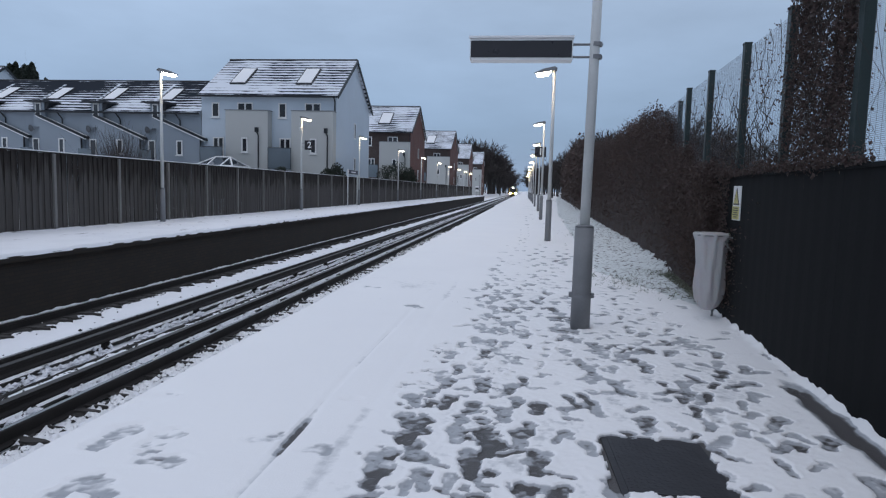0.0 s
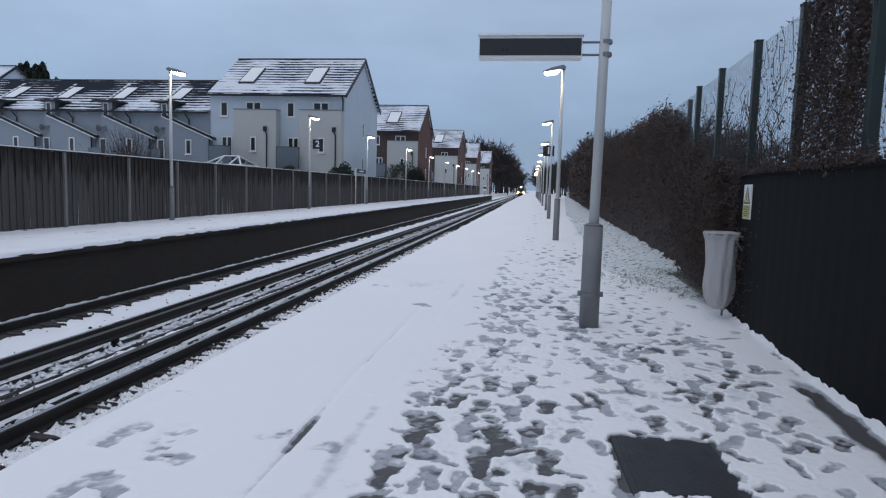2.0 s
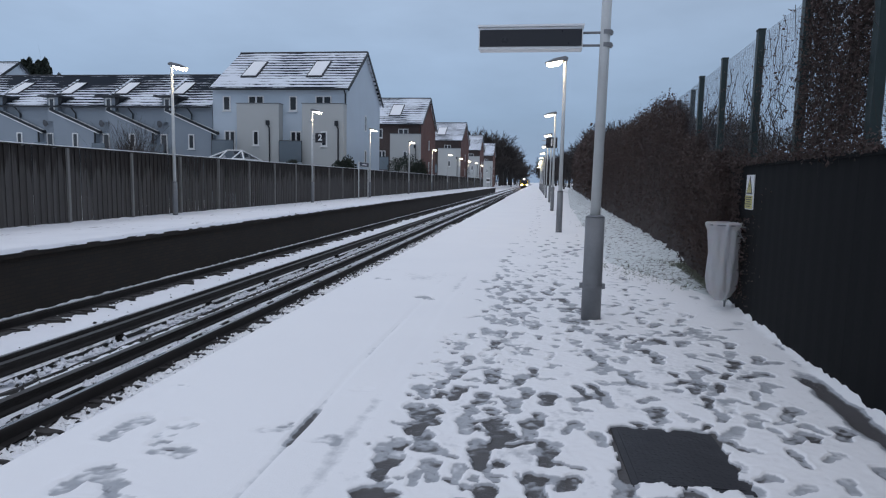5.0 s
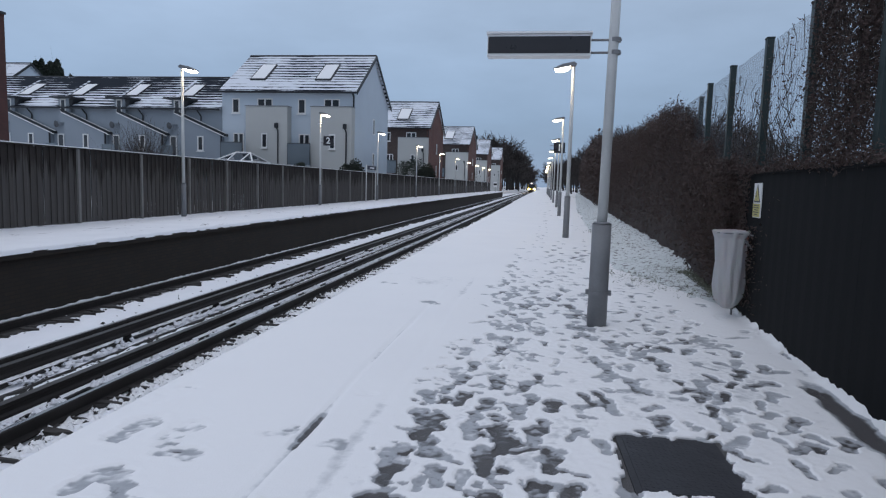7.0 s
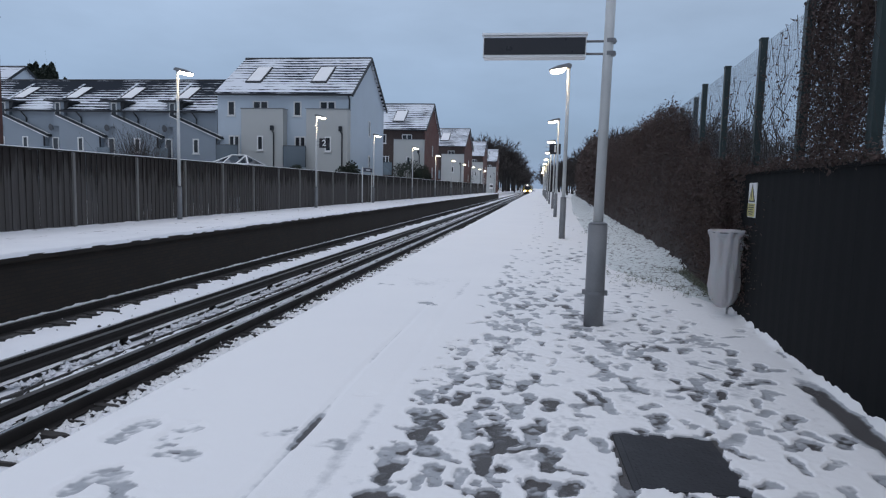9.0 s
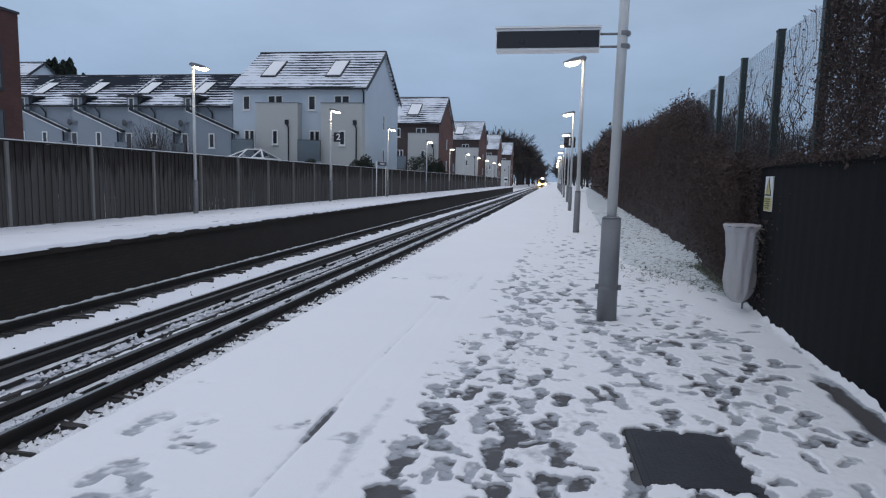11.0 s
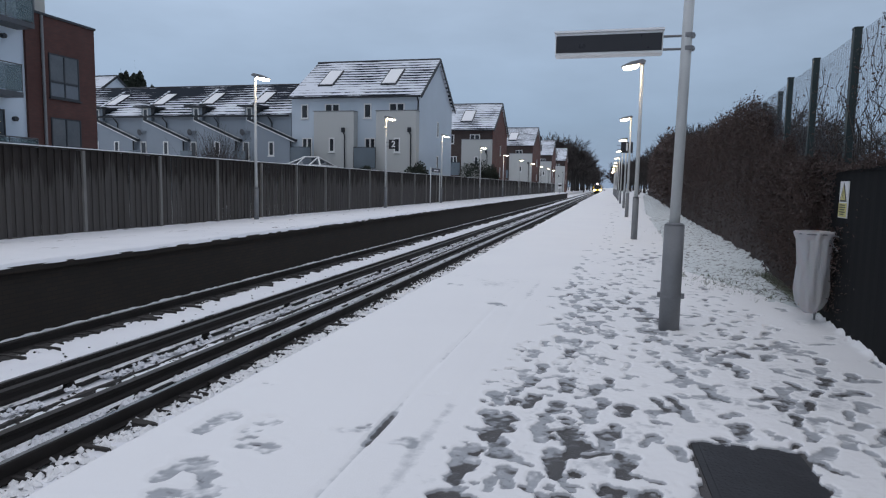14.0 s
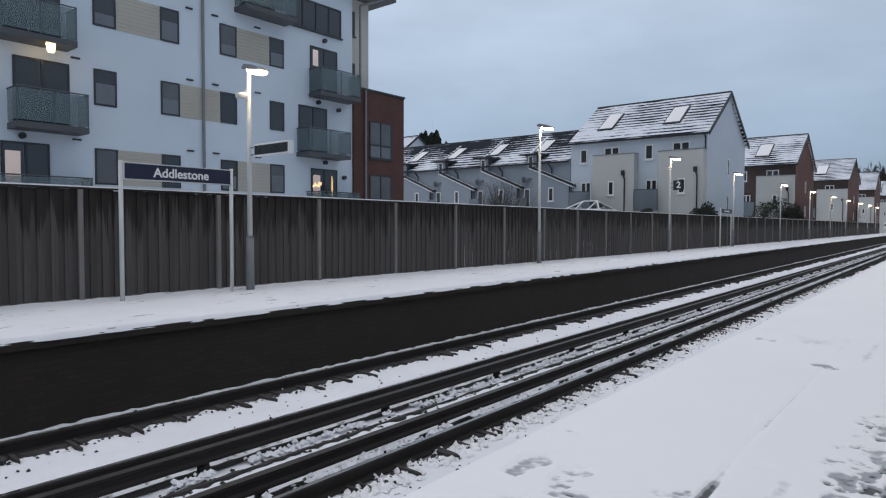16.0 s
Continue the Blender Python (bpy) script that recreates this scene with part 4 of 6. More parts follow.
def build_right_fence():
    root = thing("boundary_fence_tall", (0, 0, 0), "tall dark green mesh fence on posts with dark solid panels below", "fence", kind="structure")
    step = 1.42
    ys = [4.53 - step * k for k in range(8, 0, -1)] + [4.53, 5.90, 7.24, 8.80] + [10.21 + step * k for k in range(12)]
    bays = list(zip(ys, ys[1:]))
    tilt = math.atan(0.05)
    bm = bmesh.new()
    box(bm, -0.035, 0.035, -0.045, 0.045, -0.1, 3.0)
    box(bm, -0.04, 0.04, -0.05, 0.05, 3.0, 3.02)
    post = make_mesh("fence_post", bm, DARK_GREEN, bevel=0.006)
    for y in ys:
        o = new("fence_post", post)
        o.location, o.rotation_euler, o.parent = (fence_x(y) + (0.14 if y > 11 else 0.0), y, 0.0), (0, 0, -tilt), root
    # solid lower panels, ribbed sheet
    bm = bmesh.new()
    n = 12
    prof = []
    for k in range(n + 1):
        u = step * k / n
        prof += [(-0.055 + (0.002 if k % 2 else 0.0), u)]
    outline = prof + [(-0.03, step), (-0.03, 0.0)]
    prism(bm, outline, "z", 0.0, 1.585)
    panel = make_mesh("panel", bm, PANEL)
    bm = bmesh.new()
    box(bm, -0.07, -0.02, 0, step, 1.585, 1.615)
    rail = make_mesh("panel_rail", bm, PANEL)
    for y, y_next in bays:
        if y > 8.0:
            break
        for me, nm in ((panel, "panel"), (rail, "panel_rail")):
            o = new(nm, me)
            o.location, o.rotation_euler, o.parent = (fence_x(y), y, 0), (0, 0, -tilt), root
            o.scale = (1, (y_next - y) / step, 1)
    # close-wired anti-climb mesh above, one sheet to each bay
    bm = bmesh.new()
    k = 0.038
    while k < step:
        tube(bm, (0.034, k, 1.2), (0.034, k, 2.98), 0.0011, None, 3, False)
        k += 0.0762
    z = 1.25
    while z < 2.98:
        tube(bm, (0.03, 0, z), (0.03, step, z), 0.0016, None, 3, False)
        z += 0.0127
    mesh = make_mesh("mesh_sheet", bm, MESH_WIRE)
    for y, y_next in bays:
        if -3 < y < 22:
            o = new("mesh_sheet", mesh)
            o.location, o.rotation_euler, o.parent = (fence_x(y), y, 0), (0, 0, -tilt), root
            o.scale = (1, (y_next - y) / step, 1)


MESH_WIRE = surface("galvanised_mesh_wire", (0.10, 0.12, 0.14), 0.5, 0.3, var=0.2, big=4, fine=60, bumped=0.0)
PANEL = surface("dark_panel_sheet", (0.0098, 0.0104, 0.0112), 0.95, spec=0.18, var=0.4, big=0.8, fine=20, bumped=0.1)
build_right_fence()


def build_bank():
    """Rough snowy grass rising to the fence."""
    xs = np.linspace(0, 1, 34)
    ys = np.concatenate([np.arange(7.6, 30, 0.10), np.arange(30, 262, 1.0)])
    S, Y = np.meshgrid(xs, ys)
    F = 1.95 + 0.05 * Y
    start = np.clip((Y - 7.6) / 3.5, 0, 1)
    X0 = F - 0.10 - (0.95 + 0.02 * np.minimum(Y, 40)) * start
    X = X0 + S * (F + 2.6 - X0)
    rng = np.random.default_rng(9)
    rise = np.clip((X - X0) / 1.6, 0, 1)
    Z = 0.022 + 0.26 * rise ** 1.1 * start + rng.normal(0, 0.012, X.shape) * start + 0.02 * np.sin(5 * X + 3 * Y) * rise * start
    Z[:, 0] = 0.0
    V = np.stack([X, Y, Z], -1).reshape(-1, 3)
    n, m = X.shape
    i = (np.arange(n - 1)[:, None] * m + np.arange(m - 1)[None]).ravel()
    Fc = np.stack([i, i + 1, i + m + 1, i + m], 1)
    ob = new("grass_bank", array_mesh("grass_bank", V, Fc, SNOW_GRASS, True))
    tagged(ob, "rough grass bank dusted with snow beside the fence", "grass bank", kind="structure")
    # blades that stand out of the snow
    n = 40000
    y = 8.0 + 24 * rng.uniform(0, 1, n) ** 1.6
    keep = rng.uniform(0, 1, n)
    f = 1.95 + 0.05 * y
    x = f - np.abs(rng.normal(0, 0.55, n)) + 0.2
    patchy = np.sin(3.1 * x + 1.7 * y) + np.sin(1.3 * y) + rng.normal(0, 0.6, n)
    sel = ((patchy > 0.5) | (x > f - 0.2)) & (keep < np.clip((y - 7.6) / 2.5, 0.12, 1))
    x, y, f = x[sel], y[sel], f[sel]
    n = len(x)
    z0 = 0.02 + 0.12 * np.clip((x - f + 1.1) / 1.3, 0, 1)
    h, w, a = rng.uniform(0.015, 0.07, n), rng.uniform(0.003, 0.008, n), rng.uniform(0, 6.28, n)
    lean = rng.normal(0, 0.05, (n, 2))
    p = np.stack([x, y, z0], -1)
    d = np.stack([np.cos(a) * w, np.sin(a) * w, 0 * w], -1)
    tip = p + np.stack([lean[:, 0], lean[:, 1], h], -1)
    V = np.stack([p - d, p + d, tip], 1).reshape(-1, 3)
    ob = new("grass_blades", array_mesh("grass_blades", V, np.arange(3 * n).reshape(-1, 3), GRASS))
    tagged(ob, "green and straw grass blades poking through the snow", "grass", kind="stuff")


def leaf_material(name, c1, c2, c3):
    m, nt, b = shader(name, 0.75)
    g = nt.nodes.new("ShaderNodeNewGeometry")
    c = ramp(nt, g.outputs["Random Per Island"], [(0.0, c1), (0.5, c2), (1.0, c3)])
    nt.links.new(c, b.inputs["Base Color"])
    return m


GRASS = leaf_material("winter_grass", (0.075, 0.095, 0.065), (0.14, 0.155, 0.11), (0.22, 0.22, 0.17))
IVY = leaf_material("withered_ivy_leaves", (0.054, 0.034, 0.031), (0.076, 0.048, 0.042), (0.058, 0.046, 0.038))
BROWN_TWIG = surface("brown_bramble_twigs", (0.060, 0.038, 0.030), 0.9, var=0.4, big=2, fine=20, bumped=0.0)
THICKET = surface("thicket_interior", (0.046, 0.034, 0.031), 0.95, var=0.4, big=2, fine=25, bumped=0.8)
build_bank()


def leaves(P, size, seed, flat=0.6):
    """Small kinked leaves (two triangles each) at the points P."""
    rng = np.random.default_rng(seed)
    n = len(P)
    d = rng.normal(0, 1, (n, 3))
    d[:, 2] -= 0.6
    d /= np.linalg.norm(d, axis=1)[:, None]
    u = np.cross(d, rng.normal(0, 1, (n, 3)))
    u /= np.linalg.norm(u, axis=1)[:, None]
    s = (size * rng.uniform(0.5, 1.4, n))[:, None]
    nrm = np.cross(d, u)
    a, b = P - d * s, P + d * s
    c, e = P + u * s * flat + nrm * s * 0.25, P - u * s * flat + nrm * s * 0.25
    V = np.stack([a, c, b, e], 1).reshape(-1, 3)
    i = 4 * np.arange(n)
    F = np.concatenate([np.stack([i, i + 1, i + 2], 1), np.stack([i, i + 2, i + 3], 1)])
    return V, F


def twigs(starts, ends, r, seed, bends=3, wob=0.12):
    """Crooked thin stems as one mesh; three sides each."""
    rng = np.random.default_rng(seed)
    n = len(starts)
    t = np.linspace(0, 1, bends + 1)
    L = np.linalg.norm(ends - starts, axis=1)[:, None, None]
    C = starts[:, None] * (1 - t)[None, :, None] + ends[:, None] * t[None, :, None]
    C[:, 1:] += rng.normal(0, wob, (n, bends, 3)) * L
    R = (r * (1 - 0.75 * t))[None, :, None]
    ang = np.array([0, 2.094, 4.189])
    d = ends - starts
    d /= np.linalg.norm(d, axis=1)[:, None] + 1e-9
    u = np.cross(d, np.array([0.3, 0.5, 0.8]))
    u /= np.linalg.norm(u, axis=1)[:, None] + 1e-9
    v = np.cross(d, u)
    V = np.stack([C + R * (u[:, None] * math.cos(a) + v[:, None] * math.sin(a)) for a in ang], 2)
    V = V.reshape(-1, 3)
    k = bends + 1
    F = []
    for b in range(bends):
        for s in range(3):
            F.append((b * 3 + s, b * 3 + (s + 1) % 3, (b + 1) * 3 + (s + 1) % 3, (b + 1) * 3 + s))
    F = (np.array(F)[None] + (3 * k) * np.arange(n)[:, None, None]).reshape(-1, 4)
    return V, F


def hedge_top(y):
    """Height of the ivy mass along the fence."""
    return np.interp(y, [7.2, 7.9, 9.0, 10.4, 11.4, 12.4, 13.4, 16, 20, 22, 26, 35, 55, 80, 130], [0.9, 1.6, 1.85, 2.1, 2.55, 2.9, 3.05, 3.25, 3.3, 3.2, 3.4, 3.9, 4.8, 5.8, 6.8])


def hedge_line(y):
    """Middle of the thicket: the fence, then a little behind it, then before it again."""
    return 1.95 + 0.05 * y + np.interp(y, [7.6, 9, 12, 16, 24, 40], [0.0, 0.05, 0.16, 0.18, 0.10, 0.05])


def build_hedge():
    rng = np.random.default_rng(31)
    root = thing("ivy_thicket", (2.4, 8, 0), "dense brown ivy and bramble thicket smothering the fence", "hedge")
    inv = Matrix.Translation((-2.4, -8, 0))

    def under(ob):
        ob.parent = root
        ob.matrix_parent_inverse = inv
    # dark interior
    ys = np.concatenate([np.arange(7.7, 30, 0.25), np.arange(30, 135, 1.5)])
    th = np.linspace(0, math.pi, 22)
    Y, T = np.meshgrid(ys, th, indexing="ij")
    H = hedge_top(Y) * (0.90 + 0.06 * np.sin(3.3 * Y) + 0.05 * np.sin(7.7 * Y + 1))
    W = np.interp(Y, [7.7, 9, 14, 30, 130], [0.05, 0.12, 0.22, 0.35, 0.8])
    X = hedge_line(Y) - W * np.cos(T) * np.where(T < math.pi / 2, 1, 0.6) + rng.normal(0, 0.03, Y.shape)
    Z = H * np.sin(T) ** 0.45 + rng.normal(0, 0.04, Y.shape) - 0.1 * (np.sin(T) < 0.05)
    V = np.stack([X, Y, Z], -1).reshape(-1, 3)
    n, m = Y.shape
    i = (np.arange(n - 1)[:, None] * m + np.arange(m - 1)[None]).ravel()
    under(new("undergrowth", array_mesh("undergrowth", V, np.stack([i, i + 1, i + m + 1, i + m], 1), THICKET, True)))
    # leaves over the surface of that body
    n = 95000
    y = 7.6 + 42 * rng.uniform(0, 1, n) ** 2.0
    t = np.pi * rng.uniform(0.0, 0.62, n)
    h = hedge_top(y) * (0.90 + 0.06 * np.sin(3.3 * y) + 0.05 * np.sin(7.7 * y + 1))
    w = np.interp(y, [7.7, 9, 14, 30, 130], [0.05, 0.12, 0.22, 0.35, 0.8])
    out = 1 + np.abs(rng.normal(0, 0.10, n))
    x = hedge_line(y) - (w * np.cos(t) + 0.02) * out - np.abs(rng.normal(0, 0.09, n)) * np.sin(np.minimum(t, 1.57)) ** 0.5
    z = np.clip(h * np.sin(t) ** 0.45 * (1 + rng.normal(0, 0.03, n)) + np.abs(rng.normal(0, 0.06, n)) * (t > 1.2), 0.05, None)
    V, F = leaves(np.stack([x, y, z], -1), 0.012 + 0.0007 * y, 5)
    o = new("ivy_leaves", array_mesh("ivy_leaves", V, F, IVY))
    o["kind"] = "stuff"
    under(o)
    n = 16000
    y = 40 + 95 * rng.uniform(0, 1, n)
    t = np.pi * rng.uniform(0.0, 0.6, n)
    w = np.interp(y, [7.7, 9, 14, 30, 130], [0.05, 0.12, 0.22, 0.35, 0.8])
    x = hedge_line(y) + 0.10 - w * np.cos(t) - np.abs(rng.normal(0, 0.3, n))
    z = hedge_top(y) * np.sin(t) ** 0.45 * (1 + rng.normal(0, 0.06, n)) + np.abs(rng.normal(0, 0.3, n)) * (t > 1.2)
    V, F = leaves(np.stack([x, y, np.clip(z, 0.1, None)], -1), 0.12, 15)
    o = new("far_leaves", array_mesh("far_leaves", V, F, IVY))
    o["kind"] = "stuff"
    under(o)
    # stems standing out of the top and the face
    n = 9000
    y = 7.8 + 60 * rng.uniform(0, 1, n) ** 1.8
    h = hedge_top(y)
    z = h * rng.uniform(0.15, 0.97, n)
    a = np.stack([hedge_line(y) + 0.05 - rng.uniform(-0.1, 0.30, n), y, z], -1)
    d = np.stack([rng.normal(-0.10, 0.10, n), rng.normal(0, 0.22, n), rng.normal(0.06, 0.14, n)], -1) * (0.7 + 0.02 * y)[:, None]
    V, F = twigs(a, a + d, 0.004, 6)
    o = new("bramble", array_mesh("bramble", V, F, BROWN_TWIG))
    o["kind"] = "stuff"
    under(o)


build_hedge()


def build_hanging_ivy():
    """Ivy curtains that hang through the mesh of the fence."""
    rng = np.random.default_rng(37)
    root = thing("climbing_ivy", (2.2, 5.2, 1.6), "curtain of dead brown ivy hanging on the mesh fence", "ivy")
    inv = Matrix.Translation((-2.2, -5.2, -1.6))
    P, A, B = [], [], []
    strands = []
    for y in rng.uniform(4.58, 5.78, 95):
        strands.append((y, 3.35, rng.uniform(1.52, 1.78), 0.85))
    for y in rng.uniform(3.0, 4.4, 22):
        strands.append((y, 3.3, rng.uniform(2.0, 2.7), 0.5))
    for y in rng.uniform(6.0, 7.3, 9):
        strands.append((y, rng.uniform(2.7, 3.0), rng.uniform(1.7, 2.4), 0.22))
    for y in rng.uniform(7.4, 10.0, 24):
        strands.append((y, rng.uniform(2.1, 2.9), 1.8, 0.25))
    for y, top, bot, dens in strands:
        n = max(2, int((top - bot) * 120 * dens))
        z = rng.uniform(bot, top, n)
        sway = 0.06 * np.sin(z * 3 + y * 7)
        P.append(np.stack([1.95 + 0.05 * y + rng.normal(-0.01, 0.05, n), y + sway + rng.normal(0, 0.035, n), z], -1))
        A.append((1.95 + 0.05 * y, y + 0.05 * math.sin(y * 7), top))
        B.append((1.95 + 0.05 * y + rng.normal(0, 0.04), y + rng.normal(0, 0.12), bot))
    n = 2600
    y = rng.uniform(4.2, 7.9, n)
    P.append(np.stack([1.89 + 0.05 * y + rng.normal(0, 0.03, n), y, 1.60 + np.abs(rng.normal(0, 0.05, n)) * (0.5 + np.abs(np.sin(2.3 * y)))], -1))
    n = 2600
    y = 7.7 - np.abs(rng.normal(0, 0.38, n))
    z = rng.uniform(0.15, 1.65, n)
    clear = ~((y > 6.72) & (y < 7.24) & (z > 1.05) & (z < 1.58))
    P.append(np.stack([1.875 + 0.05 * y - np.abs(rng.normal(0, 0.02, n)), y, z], -1)[clear])
    V, F = leaves(np.concatenate(P), 0.0145, 8)
    o = new("ivy_leaves", array_mesh("ivy_leaves", V, F, IVY))
    o.parent, o.matrix_parent_inverse, o["kind"] = root, inv, "stuff"
    V, F = twigs(np.array(A), np.array(B), 0.0035, 9, 6, 0.03)
    o = new("ivy_vine", array_mesh("ivy_vine", V, F, TWIG))
    o.parent, o.matrix_parent_inverse, o["kind"] = root, inv, "stuff"
    # crooked bare branches between the posts
    n = 30
    y = rng.uniform(5.95, 8.6, n)
    a = np.stack([1.95 + 0.05 * y, y, np.full(n, 1.62)], -1)
    b = a + np.stack([rng.normal(0, 0.05, n), rng.normal(0, 0.28, n), rng.uniform(0.2, 0.9, n)], -1)
    # three stout crooked stems among them
    y = np.array([6.35, 6.62, 6.95])
    a2 = np.stack([1.97 + 0.05 * y, y, np.full(3, 1.58)], -1)
    b2 = a2 + np.array([(0, 0.10, 0.85), (0, 0.45, 0.62), (0, 0.35, 0.95)])
    a, b = np.concatenate([a, a2, a2 + (b2 - a2) * 0.5]), np.concatenate([b, b2, b2 + np.array([(0, 0.25, 0.0), (0, -0.2, 0.2), (0, 0.3, -0.1)])])
    V, F = twigs(a, b, 0.008, 10, 6, 0.07)
    o = new("branch", array_mesh("branch", V, F, BARK))
    o.parent, o.matrix_parent_inverse = root, inv


build_hanging_ivy()


def build_waste_bag():
    """A clear plastic sack hanging from a steel hoop on the fence."""
    root = thing("waste_sack", (2.075, 7.22, 0.09), "translucent white plastic waste sack hanging from a steel hoop", "waste bag")
    root.scale = (1, 1, 0.94)
    rng = np.random.default_rng(2)
    bm = bmesh.new()
    rings = []
    for z, rx, ry in ((0.86, 0.165, 0.15), (0.93, 0.195, 0.175), (0.95, 0.175, 0.16), (0.88, 0.165, 0.15), (0.78, 0.155, 0.145), (0.62, 0.152, 0.145), (0.46, 0.155, 0.15), (0.30, 0.16, 0.155), (0.18, 0.145, 0.145), (0.09, 0.105, 0.105), (0.04, 0.05, 0.05)):
        ring = []
        for k in range(44):
            a = 2 * math.pi * k / 44
            f = 1 + 0.03 * math.sin(3 * a + 5 * z) + 0.07 * math.sin(9 * a - 3 * z) + 0.05 * math.sin(16 * a + 9 * z) + rng.normal(0, 0.015)
            ring.append(bm.verts.new((0.98 * rx * f * math.cos(a), 0.98 * ry * f * math.sin(a), z)))
        rings.append(ring)
    for p, q in zip(rings, rings[1:]):
        for k in range(44):
            bm.faces.new((p[k], p[(k + 1) % 44], q[(k + 1) % 44], q[k]))
    bm.faces.new(rings[-1])
    part("sack", bm, SACK, root, "", True)
    bm = bmesh.new()
    for k in range(7):
        a = rng.uniform(0, 6.28)
        v = (rng.uniform(-0.07, 0.07), rng.uniform(-0.07, 0.07), 0.10 + 0.02 * k)
        bmesh.ops.create_icosphere(bm, subdivisions=1, radius=rng.uniform(0.04, 0.06), matrix=Matrix.Translation(v) @ Matrix.Diagonal((1.2, 0.9, 0.7, 1)))
    part("rubbish", bm, RUBBISH, root, "crumpled litter in the bottom")
    bm = bmesh.new()
    n = 28
    for k in range(n):
        a, b = 2 * math.pi * k / n, 2 * math.pi * (k + 1) / n
        tube(bm, (0.175 * math.cos(a), 0.16 * math.sin(a), 0.92), (0.175 * math.cos(b), 0.16 * math.sin(b), 0.92), 0.009, None, 6, False)
    tube(bm, (0.10, -0.12, 0.92), (0.19, -0.15, 0.90), 0.009, None, 6)
    tube(bm, (0.19, -0.15, 0.90), (0.18, -0.14, 0.74), 0.009, None, 6)
    tube(bm, (0.18, -0.14, 0.74), (0.10, -0.12, 0.86), 0.009, None, 6)
    tube(bm, (0.10, 0.16, -0.10), (0.10, 0.16, 0.9), 0.012, None, 8)
    part("hoop_stand", bm, GREY_PAINT, root, "galvanised hoop and bracket")


SACK, sack_nt, sack_b = shader("clear_plastic_sack", 0.35)
sack_b.inputs["Base Color"].default_value = (0.58, 0.57, 0.58, 1)
sack_b.inputs["Alpha"].default_value = 0.74
sack_b.inputs["Subsurface Weight"].default_value = 0.1
bump(sack_nt, sack_b, noise_tex(sack_nt, coords(sack_nt, (9, 9, 3)), 2.0, 4), 0.6, 0.03)
RUBBISH = surface("mixed_litter", (0.42, 0.30, 0.22), 0.7, var=0.5, big=12, fine=40)
build_waste_bag()


def build_warning_sign():
    root = thing("warning_sign", (fence_x(6.98) - 0.058, 6.98, 1.315), "white and yellow warning sign on the dark fence panel", "sign")
    root.rotation_euler = (0, 0, -math.atan(0.05))
    boxpart("plate", (-0.012, 0.0, -0.135, 0.135, -0.18, 0.18), WHITE_PAINT, root, bevel=0.002)
    boxpart("text_panel", (-0.016, -0.0125, -0.125, 0.125, -0.17, -0.035), SIGN_YELLOW, root, "yellow lower panel")
    bm = bmesh.new()
    prism(bm, [(-0.11, -0.02), (0.11, -0.02), (0.0, 0.165)], "x", -0.0155, -0.0125)
    prism(bm, [(-0.105, -0.017), (0.105, -0.017), (0.0, 0.157)], "x", -0.0157, -0.0125)
    part("triangle_border", bm, BLACK, root)
    bm = bmesh.new()
    prism(bm, [(-0.082, -0.004), (0.082, -0.004), (0.0, 0.132)], "x", -0.0185, -0.016)
    part("triangle", bm, SIGN_YELLOW, root)
    bm = bmesh.new()
    prism(bm, [(-0.02, 0.008), (0.012, 0.05), (-0.004, 0.052), (0.014, 0.095), (-0.014, 0.058), (0.0, 0.056)], "x", -0.021, -0.0187)
    part("symbol", bm, BLACK, root)
    bm = bmesh.new()
    for k, w in enumerate((0.09, 0.10, 0.07, 0.095, 0.06)):
        box(bm, -0.0185, -0.0163, -w, w, -0.058 - 0.023 * k, -0.048 - 0.023 * k)
    part("text_bars", bm, BLACK, root)


SIGN_YELLOW = surface("sign_yellow", (0.60, 0.54, 0.22), 0.5, var=0.08, big=4, fine=40, bumped=0.0)
build_warning_sign()


def build_hatch():
    root = thing("access_hatch", (0.765, 3.21, 0.0), "dark cast access cover with raised ribs, cleared of snow", "access cover")
    root.rotation_euler = (0, 0, 0.03)
    boxpart("frame", (-0.27, 0.27, -0.36, 0.36, -0.02, 0.004), GREY_HATCH, root)
    lid = boxpart("lid", (-0.235, 0.235, -0.325, 0.325, -0.01, 0.008), GREY_HATCH, root, bevel=0.002)
    bm = bmesh.new()
    for i in range(15):
        for j in range(21):
            c = Matrix.Translation((-0.21 + 0.03 * i, -0.30 + 0.03 * j, 0.008)) @ Matrix.Rotation(0.785 * (1 if (i + j) % 2 else -1), 4, "Z")
            vs = box(bm, -0.011, 0.011, -0.004, 0.004, 0, 0.0009)
            bmesh.ops.transform(bm, matrix=c, verts=vs)
    part("tread_pattern", bm, GREY_HATCH, lid)


GREY_HATCH = surface("wet_dark_cover", (0.024, 0.024, 0.029), 0.55, 0.1, var=0.35, big=5, fine=60, bumped=0.2)
build_hatch()

# ================================================================ flats beyond the fence
DARK_FRAME = surface("anthracite_frame", (0.028, 0.032, 0.04), 0.45, var=0.2, big=3, fine=30, bumped=0.0)
CLAD = surface("pale_timber_cladding", (0.44, 0.42, 0.37), 0.8, var=0.15, big=1.0, fine=24, bumped=0.2)
LIT_ROOM = glow("lamplit_curtain", (1.0, 0.50, 0.22), 0.13)
FAIRY = glow("fairy_lights", (1.0, 0.60, 0.22), 1.4)
BALC_EDGE = surface("grey_balcony_steel", (0.07, 0.075, 0.085), 0.5, var=0.25, big=3, fine=40, bumped=0.05)
BALC_GLASS = glass_material("pale_balcony_glass", (0.12, 0.175, 0.19), 0.12, 0.5)
PANE_SKY = glass_material("sky_reflecting_glass", (0.024, 0.032, 0.042), 0.04)


